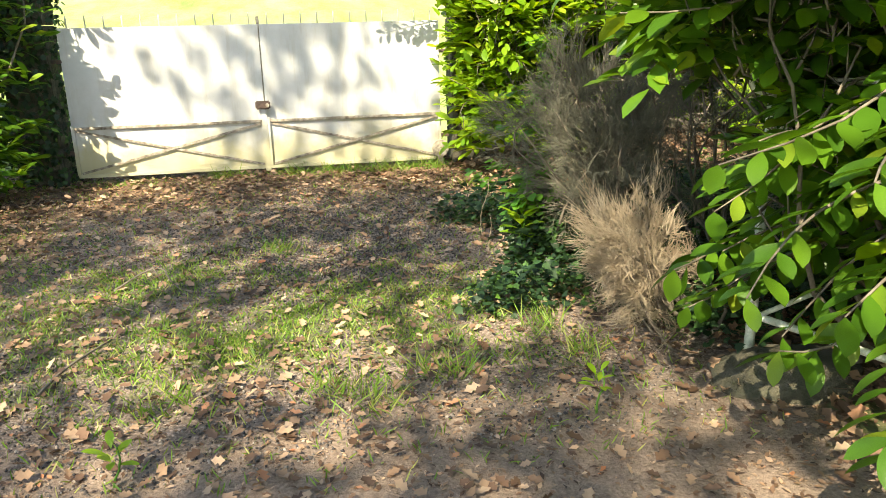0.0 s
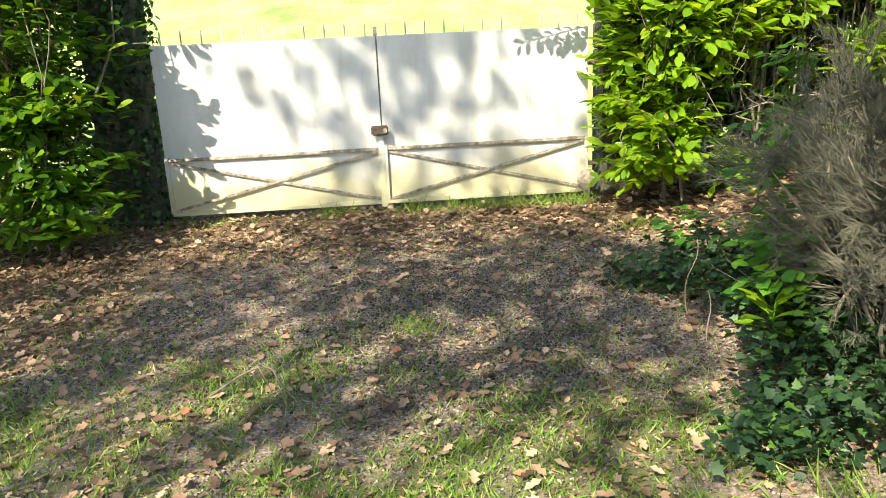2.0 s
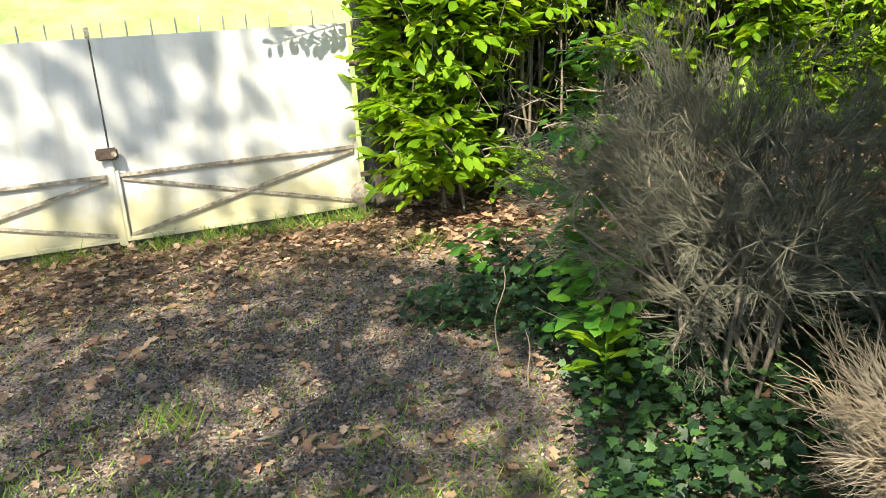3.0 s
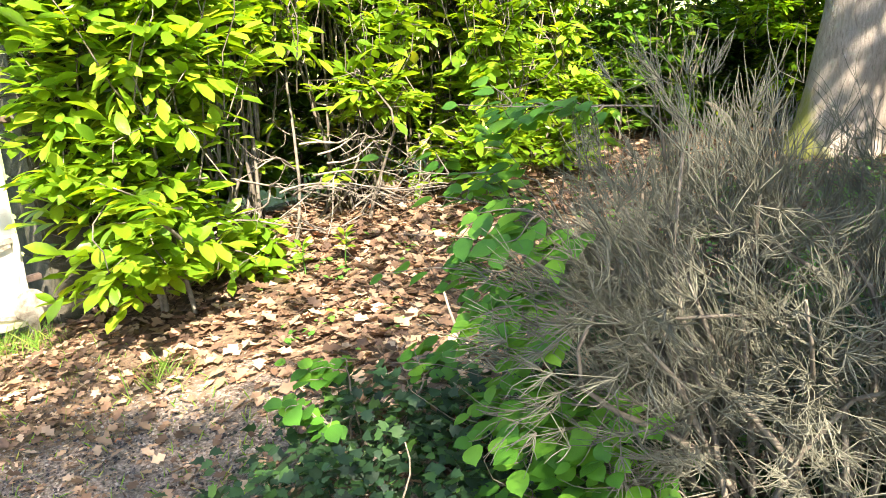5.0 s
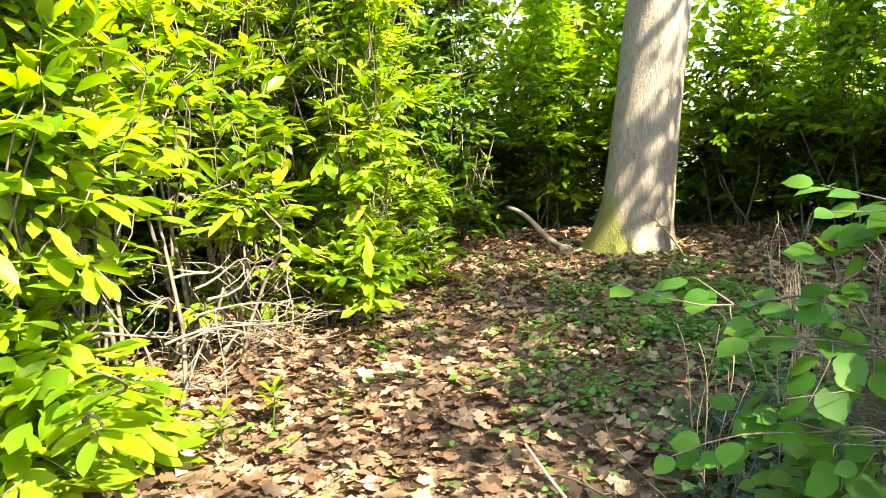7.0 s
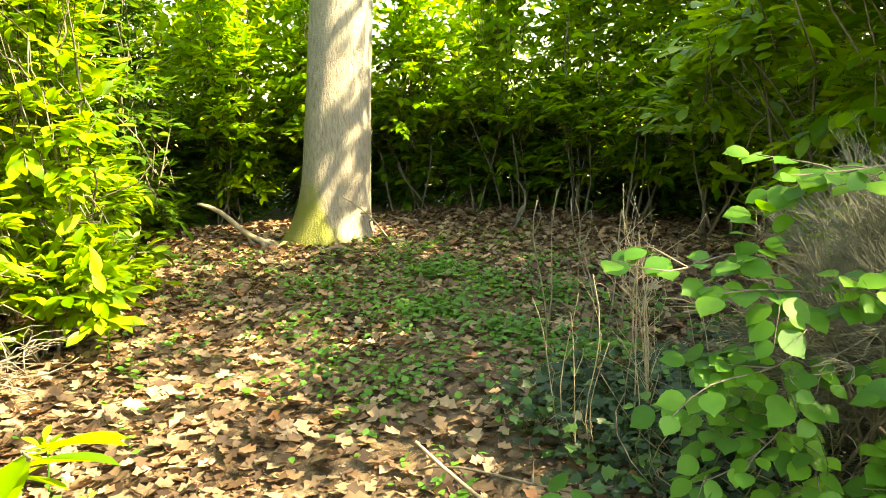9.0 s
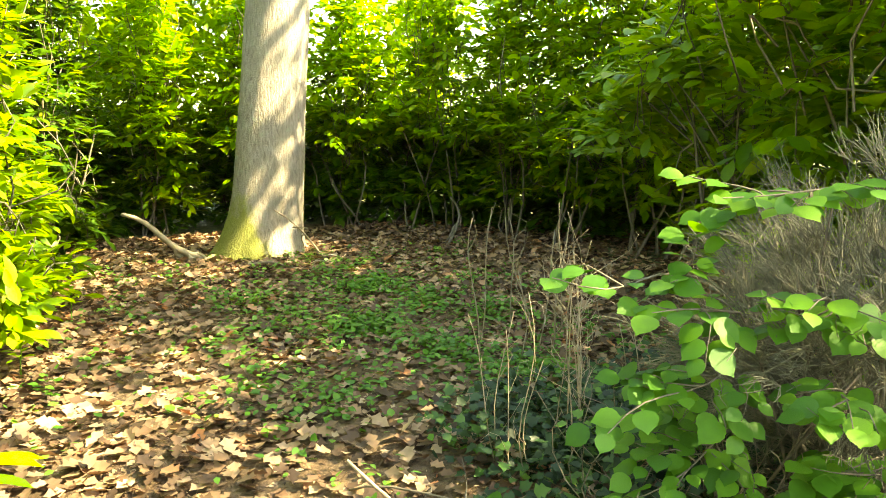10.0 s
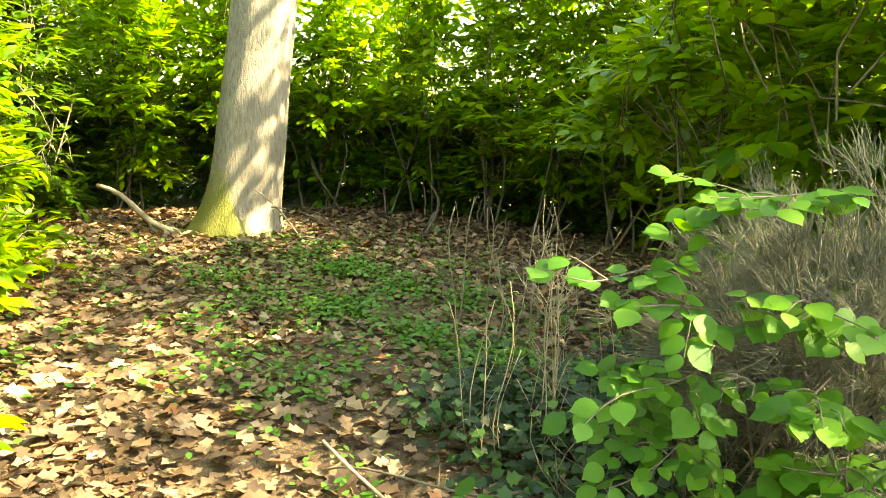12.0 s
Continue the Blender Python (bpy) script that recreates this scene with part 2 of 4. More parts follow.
def bent(a, b, bend, n=5, seed=None):
    """A line from a to b, sagging or wandering by about bend."""
    a, b = np.asarray(a, float), np.asarray(b, float)
    t = np.linspace(0, 1, n)[:, None]
    off = rng.normal(0, bend, 3)
    off2 = rng.normal(0, bend * 0.5, 3)
    return a + (b - a) * t + off * np.sin(t * math.pi) + off2 * np.sin(2 * t * math.pi)


def outline_leaf(half, fold=0.06, droop=0.12):
    """A leaf, one long along x, from its half widths at even steps; folded along its midrib, tip drooping."""
    n = len(half) + 1
    v = [(i / n, 0.0, -droop * (i / n) ** 2) for i in range(n + 1)]
    tri, left, right = [], [0], [0]
    for i, h in enumerate(half, 1):
        z = -droop * (i / n) ** 2 + fold * h / max(half)
        left.append(len(v)); v.append((i / n, h, z))
        right.append(len(v)); v.append((i / n, -h, z))
    left.append(n); right.append(n)
    for i in range(n):
        for side, flip in ((left, False), (right, True)):
            quad = [i, i + 1, side[i + 1], side[i]]
            quad = [q for k, q in enumerate(quad) if q not in quad[:k]]
            if flip:
                quad.reverse()
            for k in range(1, len(quad) - 1):
                tri.append((quad[0], quad[k], quad[k + 1]))
    return np.array(v), np.array(tri)


T_LAUREL = outline_leaf([0.12, 0.20, 0.19], 0.05, 0.18)
T_LAUREL_FINE = outline_leaf([0.06, 0.13, 0.18, 0.205, 0.195, 0.14], 0.05, 0.2)
T_LAUREL_FAR = outline_leaf([0.19, 0.19], 0.05, 0.16)
T_SIMPLE = outline_leaf([0.22], 0.05, 0.1)
T_HAZEL = outline_leaf([0.22, 0.34, 0.37, 0.43, 0.41, 0.42, 0.35, 0.31, 0.18, 0.07], 0.05, 0.16)
T_IVY = outline_leaf([0.46, 0.27, 0.40, 0.16, 0.08], 0.04, 0.15)
T_OAK = outline_leaf([0.13, 0.31, 0.17, 0.34, 0.13], 0.10, -0.14)
T_BLADE = outline_leaf([0.035, 0.03], 0.006, 0.35)
T_HERB = outline_leaf([0.33, 0.25], 0.04, 0.1)
T_CLUMP = outline_leaf([0.34, 0.22, 0.33], 0.1, 0.1)


def unit(a):
    return a / (np.linalg.norm(a, axis=-1, keepdims=True) + 1e-9)


def leaf_frames(tips, normals):
    x = unit(np.asarray(tips, float))
    z = np.asarray(normals, float)
    z = unit(z - (z * x).sum(1, keepdims=True) * x)
    return x, np.cross(z, x), z


def scatter(name, template, pos, tips, normals, size, mat, width=1.0):
    """One mesh of many leaves."""
    tv, tf = template
    x, y, z = leaf_frames(tips, normals)
    s = np.asarray(size, float).reshape(-1, 1, 1)
    w = np.asarray(width, float).reshape(-1, 1, 1) if np.ndim(width) else width
    v = np.asarray(pos)[:, None, :] + s * (tv[None, :, 0:1] * x[:, None] + w * tv[None, :, 1:2] * y[:, None] + tv[None, :, 2:3] * z[:, None])
    f = tf[None] + (np.arange(len(v)) * len(tv))[:, None, None]
    return mesh_of(name, v.reshape(-1, 3), f.reshape(-1, 3), mat)


def leaf_parts(name, template, pos, tips, normals, size, mat, parent):
    """Leaves as parts of their own that share one mesh."""
    me = mesh_of(name, template[0], [tuple(t) for t in template[1].tolist()], mat)
    x, y, z = leaf_frames(tips, normals)
    for i in range(len(pos)):
        m = Matrix((x[i], y[i], z[i])).transposed().to_4x4()
        m = Matrix.Translation(Vector(pos[i])) @ m @ Matrix.Diagonal((size[i], size[i], size[i], 1))
        part(name, me, parent, m=m)


def layered_sprays(ends, dirs, per, leaf):
    """Leaves in flat drooping sprays: two rows along each shoot and a rosette at its end."""
    n = len(ends)
    k = np.tile(np.arange(per), n)
    q = ((k + 1) / per)[:, None]
    e = np.repeat(ends, per, 0)
    d = np.repeat(unit(dirs), per, 0)
    long = np.repeat(rng.uniform(1.6, 3.4, (n, 1)) * leaf, per, 0)
    side = unit(np.cross(d, np.array([0.0, 0.0, 1.0]) + rng.normal(0, 0.15, d.shape)))
    sg = np.where(k % 2 == 0, 1.0, -1.0)[:, None] * np.where(q > 0.8, rng.uniform(-1, 1, q.shape), 1.0)
    pos = e - d * long * (1 - q) - np.array([0, 0, 0.16]) * long * q * q
    droop = np.repeat(rng.uniform(-0.55, 0.15, (n, 1)), per, 0)
    up = np.array([0.0, 0.0, 1.0])
    tips = unit(d * (0.45 + 0.6 * q) + side * sg * (1.0 - 0.35 * q) + up * (droop + 0.25 * (q > 0.8)) + rng.normal(0, 0.16, d.shape))
    nor = unit(up + d * 0.35 + side * sg * 0.2 + rng.normal(0, 0.30, d.shape))
    return pos, tips, nor, leaf * rng.uniform(0.6, 1.2, n * per)


# ---- ground ----
def smooth(t):
    t = np.clip(t, 0, 1)
    return t * t * (3 - 2 * t)


def wavy(x, y, s, seed):
    r = np.random.default_rng(seed)
    out = 0
    for i in range(7):
        a, ph, f = r.uniform(0, 6.28), r.uniform(0, 6.28), s * r.uniform(0.6, 2.2)
        out = out + np.sin((x * math.cos(a) + y * math.sin(a)) * f + ph)
    return out / 7


def ground_z(x, y):
    x, y = np.asarray(x, float), np.asarray(y, float)
    z = 0.20 * smooth((x - 2.4) / 1.5) * (1 - smooth((y - 0.5) / 1.5))
    z = z + 0.30 * np.exp(-((x - 2.65) / 0.72) ** 2 - ((y + 3.75) / 1.25) ** 2)
    z = z + 0.025 * wavy(x, y, 1.6, 3) + 0.012 * wavy(x, y, 6.0, 4)
    z = z + np.clip(y - 2.0, 0, 42) * 0.13
    return z


def ground_at(x, y, up=0.0):
    return np.stack([np.asarray(x, float), np.asarray(y, float), ground_z(x, y) + up], -1)


def lines(a, b, step, far):
    g = np.geomspace(step, far, 26)
    return np.concatenate([(a - g)[::-1], np.arange(a, b + step / 2, step), b + g])


gx, gy = lines(-6.0, 12.0, 0.09, 600.0), lines(-10.0, 2.5, 0.09, 600.0)
GX, GY = np.meshgrid(gx, gy)
nx, ny = len(gx), len(gy)
idx = np.arange(nx * ny).reshape(ny, nx)
quads = np.stack([idx[:-1, :-1], idx[:-1, 1:], idx[1:, 1:], idx[1:, :-1]], -1).reshape(-1, 4)
ground_me = mesh_of("ground", ground_at(GX.ravel(), GY.ravel()), quads, M_GROUND)


def grass_cover(x, y):
    g = np.exp(-((x - 0.05) / 1.25) ** 2 - ((y + 4.5) / 1.0) ** 2) * 1.3
    g = g + np.exp(-((x + 2.2) / 1.3) ** 2 - ((y + 4.2) / 1.6) ** 2) * 0.75
    g = g + np.exp(-((x - 1.55) / 0.35) ** 2 - ((y + 5.2) / 0.5) ** 2) * 0.8
    g = g + np.exp(-((y + 0.05) / 0.22) ** 2) * (np.abs(x) < 2.1) * 0.7
    g = g * (0.62 + 0.9 * wavy(x, y, 3.6, 8) + 0.5 * wavy(x, y, 9.0, 18))
    return np.where(y > 0.8, 1.2, np.clip(g, 0, 1))


def litter_cover(x, y):
    g = smooth((x - 2.0) / 0.8) * (y > -7)
    g = np.maximum(g, smooth((y + 2.3) / 1.3) * 0.9 + 0.12 * wavy(x, y, 3, 9))
    g = np.maximum(g, smooth((-1.2 - x) / 1.0) * smooth((y + 4.2) / 1.5))
    return np.clip(g, 0, 1)


cover = np.zeros((nx * ny, 4), dtype=np.float32)
cover[:, 0] = grass_cover(GX.ravel(), GY.ravel())
cover[:, 1] = litter_cover(GX.ravel(), GY.ravel())
cover[:, 2] = smooth((-5.4 - GY.ravel()) / 0.8) * 0.9 * (np.abs(GX.ravel()) < 30) + 0.18 * wavy(GX.ravel(), GY.ravel(), 4.0, 5)
away = (GX.ravel() > 2.4) & (GY.ravel() < -6.2) | (np.hypot(GX.ravel() - 2, GY.ravel() + 4) > 9.5)
cover[:, 0] = np.where(away, 1.0, cover[:, 0])
cover[:, 3] = 1
at = ground_me.attributes.new("cover", 'FLOAT_COLOR', 'POINT')
at.data.foreach_set("color", cover.ravel())
tagged(new("ground", ground_me), "bare leaf-strewn woodland earth with thin grass and gravel", "ground", "", "structure")


# ---- gate ----
GATE_TOP, GATE_LOW = 1.63, 0.07


def gate_leaf(x0, x1, label, latch):
    """A sheet-metal leaf with a rail, two crossed braces, stiles and rods that stand above its top."""
    g = thing("driveway_gate", (x0, 0, 0), label, "gate", "leaves of the driveway gate")
    w = x1 - x0
    part_bm("panel", box_bm(0.001, w - 0.001, -0.003, 0.003, GATE_LOW + 0.03, GATE_TOP, 0), M_GATE, g)
    part_bm("top_edge", box_bm(0.0, w, 0.004, 0.034, GATE_TOP - 0.03, GATE_TOP + 0.004), M_GATE, g)
    part_bm("rail", box_bm(0.03, w - 0.03, -0.036, -0.004, 0.585, 0.615), M_GATE_BAR, g, "weathered flat iron rail")
    part_bm("bottom_rail", box_bm(0.03, w - 0.03, -0.036, -0.004, GATE_LOW, GATE_LOW + 0.035), M_GATE, g)
    for s in (0.0, w - 0.035):
        part_bm("stile", box_bm(s, s + 0.035, -0.038, -0.004, GATE_LOW, 0.64), M_GATE, g)
    z0, z1 = GATE_LOW + 0.05, 0.575
    a = math.atan2(z1 - z0, w - 0.1)
    ln = math.hypot(z1 - z0, w - 0.1)
    for sgn, off in ((1, -0.030), (-1, -0.020)):
        part_bm("brace", box_bm(-ln / 2, ln / 2, -0.005, 0.005, -0.013, 0.013, 0.002), M_GATE_BAR, g, "",
                Matrix.Translation((w / 2, off, (z0 + z1) / 2)) @ Matrix.Rotation(-sgn * a, 4, 'Y'))
    n = 11
    for i in range(n):
        bm = bmesh.new()
        bmesh.ops.create_cone(bm, cap_ends=True, segments=6, radius1=0.009, radius2=0.008, depth=0.85)
        tip = bmesh.ops.create_cone(bm, cap_ends=False, segments=6, radius1=0.009, radius2=0.001, depth=0.03, matrix=Matrix.Translation((0, 0, 0.44)))
        part_bm("rod", bm, M_GATE, g, "", Matrix.Translation((w * (i + 0.5) / n, 0.05, GATE_TOP - 0.325)))
    for z in (0.35, 1.3):
        hx = 0.0 if latch == "right" else w
        bm = box_bm(-0.05, 0.05, -0.02, 0.02, -0.02, 0.02, 0.006)
        part_bm("hinge", bm, M_RUST, g, "dark rusty iron hinge", Matrix.Translation((hx + (-0.04 if hx == 0 else 0.04), -0.02, z)))
    return g


left_leaf = gate_leaf(-2.03, -0.006, "white painted sheet-metal gate leaf with crossed braces, closed", "right")
gate_leaf(0.006, 1.98, "white sheet-metal gate leaf with algae stains, closed", "left")
part_bm("meeting_post", box_bm(1.985, 2.045, -0.045, 0.02, GATE_LOW - 0.03, 0.72, 0.006), M_GATE, left_leaf, "flaking white upright bar")
part_bm("cover_strip", box_bm(2.006, 2.042, 0.035, 0.043, 0.10, GATE_TOP + 0.085, 0.002), M_GATE_BAR, left_leaf)
lock = part_bm("lock_box", box_bm(1.93, 2.09, -0.10, -0.046, 0.735, 0.825, 0.012), M_RUST, left_leaf, "dark rusty lock box")
lb = bmesh.new()
bmesh.ops.create_cone(lb, cap_ends=True, segments=14, radius1=0.02, radius2=0.02, depth=0.03, matrix=Matrix.Translation((2.06, -0.112, 0.78)) @ Matrix.Rotation(radians(90), 4, 'X'))
part_bm("keyhole_boss", lb, M_GATE_BAR, lock)
stop = thing("gate_stop", (1.96, -0.06, 0.0), "grey iron gate stop plate at the gate foot", "gate stop")
sb = bmesh.new()
bmesh.ops.create_cone(sb, cap_ends=True, segments=20, radius1=0.10, radius2=0.10, depth=0.012, matrix=Matrix.Translation((0, 0, 0.20)) @ Matrix.Rotation(radians(90), 4, 'X'))
bmesh.ops.bevel(sb, geom=sb.edges[:], offset=0.003, segments=1, affect='EDGES')
part_bm("plate", sb, M_GATE_BAR, stop)
part_bm("foot", box_bm(-0.03, 0.03, -0.01, 0.01, -0.05, 0.14), M_GATE_BAR, stop)


def pillar(x0, x1, y0, y1, h, label):
    p = thing("gate_pillar", ((x0 + x1) / 2, (y0 + y1) / 2, 0), label, "pillar", "gate pillars")
    dx, dy = (x1 - x0) / 2, (y1 - y0) / 2
    z, r = -0.08, 0
    while z < h:
        part_bm("stone", box_bm(-dx + rng.uniform(0, 0.012), dx - rng.uniform(0, 0.012), -dy + rng.uniform(0, 0.012), dy - rng.uniform(0, 0.012), z, z + 0.245, 0.015), M_STONE, p)
        z += 0.25
    part_bm("cap", box_bm(-dx - 0.05, dx + 0.05, -dy - 0.05, dy + 0.05, z, z + 0.09, 0.02), M_STONE, p)
    return p


pillar(-2.60, -2.12, -0.1, 0.38, 2.2, "dark mossy stone gate pillar grown over with ivy")
pillar(2.12, 2.55, -0.02, 0.38, 2.1, "dark stone gate pillar hidden in laurel")


# ---- shrubs and hedges ----
def laurel(at, blobs, shoots, leaf=0.13, per=9, label="", mat=None, twigs=26, bare=0.0, fine=0, group="laurel hedge", name="laurel_bush", plan=None):
    """A laurel: stems from the ground, twigs, and shoots with rosettes of leaves on the skin of some blobs (centre, radii).
    fine: that many leaves nearest the walk become parts of their own."""
    base = ground_at(at[0], at[1])
    th = thing(name, base, label, "bush", group)
    mat = mat or M_LAUREL
    c = np.array([b[0] for b in blobs]) - base
    r = np.array([b[1] for b in blobs])
    weight = (r[:, 0] * r[:, 1] * r[:, 2]) ** 0.66
    pick = rng.choice(len(blobs), shoots, p=weight / weight.sum())
    d = unit(rng.normal(0, 1, (shoots, 3)))
    d[:, 2] = np.where(d[:, 2] < -0.55, -d[:, 2], d[:, 2])
    depth = 1 - 0.55 * rng.random(shoots) ** 2.2
    lump = 1 + 0.30 * np.sin(d[:, 0] * 6 + pick) * np.cos(d[:, 1] * 7 + d[:, 2] * 6)
    ends = c[pick] + d * r[pick] * (depth * lump)[:, None]
    keep = (ends[:, 2] > 0.08) & (lump > rng.uniform(0.66, 1.06, shoots))
    if bare > 0:
        keep &= (rng.random(shoots) > bare * smooth((2.0 - ends[:, 2]) / 0.7))
    ends, d = ends[keep], d[keep]
    dirs = unit(d * np.array([1, 1, 0.35]) + np.array([0, 0, 0.12]) + rng.normal(0, 0.28, d.shape))
    pos, tips, nor, size = layered_sprays(ends, dirs, per, leaf)
    ok = pos[:, 2] > 0.04
    pos, tips, nor, size = pos[ok], tips[ok], nor[ok], size[ok]
    n_stem = min(9, max(5, twigs // 5))
    for i in range(n_stem):
        t = Tubes(5)
        e = ends[rng.integers(len(ends))]
        a = np.array([rng.normal(0, 0.16), rng.normal(0, 0.16), -0.04])
        t.add(bent(a, e * np.array([0.8, 0.8, 0.97]), 0.12, 7), 0.017, 0.005)
        part("stem", t.mesh("stem", M_TWIG), th)
    t = Tubes(3)
    for i in range(twigs * 3):
        e = ends[rng.integers(len(ends))]
        b = c[rng.integers(len(c))] * np.array([1, 1, rng.uniform(0.3, 1.0)])
        t.add(bent(e + (b - e) * rng.uniform(0.3, 0.6), e, 0.08, 5), 0.008, 0.003)
    part("twig_tangle", t.mesh("twig_tangle", M_TWIG), th, "", "stuff")
    if fine:
        near = np.argsort(np.linalg.norm(pos + base - np.array([0.3, -4.5, 1.4]), axis=1))
        a, rest = near[:fine], near[fine:]
        leaf_parts("leaf", T_LAUREL_FINE, pos[a], tips[a], nor[a], size[a], mat, th)
        pos, tips, nor, size = pos[rest], tips[rest], nor[rest], size[rest]
    part("foliage", scatter("foliage", plan or T_LAUREL, pos, tips, nor, size, mat), th, "", "stuff")
    return th



G = "glossy green cherry laurel bush"
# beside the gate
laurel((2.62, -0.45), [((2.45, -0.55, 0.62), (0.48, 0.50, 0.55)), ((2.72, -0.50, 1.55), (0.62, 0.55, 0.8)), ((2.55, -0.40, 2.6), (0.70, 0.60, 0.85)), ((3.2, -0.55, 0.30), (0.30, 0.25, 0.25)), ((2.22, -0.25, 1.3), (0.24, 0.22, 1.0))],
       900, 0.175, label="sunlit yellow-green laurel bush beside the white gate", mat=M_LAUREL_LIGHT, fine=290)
laurel((-2.75, -0.85), [((-2.75, -0.90, 0.75), (0.62, 0.6, 0.75)), ((-2.65, -1.05, 0.38), (0.55, 0.45, 0.34)), ((-3.0, -0.7, 1.9), (0.85, 0.7, 0.9)), ((-2.8, -0.4, 3.0), (0.8, 0.7, 0.8))], 900, 0.165,
       label="dark green laurel bush beside the gate pillar", fine=150)
# added backing that keeps the bright meadow from showing through the leaves
laurel((-3.7, 0.8), [((-3.7, 0.8, 0.9), (1.1, 0.5, 0.9)), ((-3.7, 0.8, 2.3), (1.1, 0.5, 0.9))], 800, 0.17, label="laurel bush added as backing behind the gate pillar", plan=T_LAUREL_FAR)
laurel((-3.9, -1.4), [((-3.9, -1.4, 1.0), (0.9, 0.9, 1.1)), ((-4.0, -1.3, 2.6), (0.9, 0.9, 1.0))], 700, 0.14, label=G + " in shade at the drive edge")
# sunlit hedge from the gate to the oak
HEDGE_A = [(3.7, 0.15, 0.95), (4.7, 0.10, 0.85), (5.7, 0.05, 0.6), (6.7, -0.1, 0.2), (7.7, -0.2, 0.15), (8.8, -0.3, 0.15), (9.9, -0.7, 0.1)]
# bushes short of the oak take the leaf colour with sun in it
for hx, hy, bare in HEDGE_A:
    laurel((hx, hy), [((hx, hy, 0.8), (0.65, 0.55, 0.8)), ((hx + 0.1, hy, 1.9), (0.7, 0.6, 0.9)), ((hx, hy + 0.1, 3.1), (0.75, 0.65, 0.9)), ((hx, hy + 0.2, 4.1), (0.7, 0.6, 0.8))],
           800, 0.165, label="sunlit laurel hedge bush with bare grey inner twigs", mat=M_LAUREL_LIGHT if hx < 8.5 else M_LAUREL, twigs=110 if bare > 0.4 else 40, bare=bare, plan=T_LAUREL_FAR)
# added backing row, blocks light from behind so the hedge looks dark inside
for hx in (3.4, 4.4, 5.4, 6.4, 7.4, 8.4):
    laurel((hx, 1.05), [((hx, 1.05, 0.7), (0.7, 0.45, 0.75)), ((hx, 1.05, 1.8), (0.7, 0.45, 0.8))], 520, 0.17, label="laurel bush added behind the hedge to keep its inside dark", twigs=50, plan=T_LAUREL_FAR)
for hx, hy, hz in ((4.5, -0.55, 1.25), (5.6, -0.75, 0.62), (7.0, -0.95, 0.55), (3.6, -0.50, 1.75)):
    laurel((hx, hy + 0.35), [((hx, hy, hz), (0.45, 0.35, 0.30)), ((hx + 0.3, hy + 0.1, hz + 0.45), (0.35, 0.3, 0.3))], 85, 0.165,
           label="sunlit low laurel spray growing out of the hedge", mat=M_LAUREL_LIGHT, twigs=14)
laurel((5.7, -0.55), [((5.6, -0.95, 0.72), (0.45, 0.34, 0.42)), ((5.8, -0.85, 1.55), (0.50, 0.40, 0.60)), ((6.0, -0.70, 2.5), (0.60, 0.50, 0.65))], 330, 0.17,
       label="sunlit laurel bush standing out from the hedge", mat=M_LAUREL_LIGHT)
# shaded hedge round the clearing
HEDGE_B = [(11.2, -1.6), (11.4, -2.9), (11.0, -4.2), (10.2, -5.2), (9.2, -5.9), (8.2, -6.3), (7.2, -6.6), (6.2, -6.8), (5.2, -6.7), (4.3, -6.6), (3.5, -6.9)]
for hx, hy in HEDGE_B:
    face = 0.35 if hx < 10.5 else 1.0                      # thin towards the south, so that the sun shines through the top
    # both leaf colours are brightened in place of sun coming through the hedge
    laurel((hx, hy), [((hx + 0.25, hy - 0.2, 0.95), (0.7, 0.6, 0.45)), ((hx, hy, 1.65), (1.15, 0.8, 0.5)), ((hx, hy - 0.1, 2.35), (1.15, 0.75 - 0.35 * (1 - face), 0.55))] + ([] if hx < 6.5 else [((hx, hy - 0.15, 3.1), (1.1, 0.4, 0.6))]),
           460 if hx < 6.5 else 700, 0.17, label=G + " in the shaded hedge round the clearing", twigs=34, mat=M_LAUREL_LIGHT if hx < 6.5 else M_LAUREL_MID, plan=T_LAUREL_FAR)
# added low backing row, shuts bright gaps and darkens the hedge foot
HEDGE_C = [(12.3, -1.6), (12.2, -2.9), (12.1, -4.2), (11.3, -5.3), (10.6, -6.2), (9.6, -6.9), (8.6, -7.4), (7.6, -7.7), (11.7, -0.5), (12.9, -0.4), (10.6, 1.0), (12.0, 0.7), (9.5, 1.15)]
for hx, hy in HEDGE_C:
    laurel((hx, hy), [((hx, hy, 0.55), (1.1, 0.75, 0.7)), ((hx, hy, 1.3), (1.1, 0.6, 0.6))], 800, 0.19, label="laurel bush added behind the clearing hedge to block light", twigs=60, plan=T_LAUREL_FAR)
# big-leaved laurel that reaches out of the hedge above the heath
laurel((5.0, -6.0), [((4.9, -5.45, 2.05), (0.75, 0.55, 0.40)), ((4.3, -5.5, 2.5), (0.7, 0.5, 0.45)), ((5.7, -5.6, 1.65), (0.6, 0.5, 0.40)), ((4.9, -5.9, 1.0), (0.6, 0.5, 0.6))], 300, 0.19,
       label="big-leaved glossy laurel reaching out of the hedge", mat=M_LAUREL_LIGHT, plan=T_LAUREL_FINE)
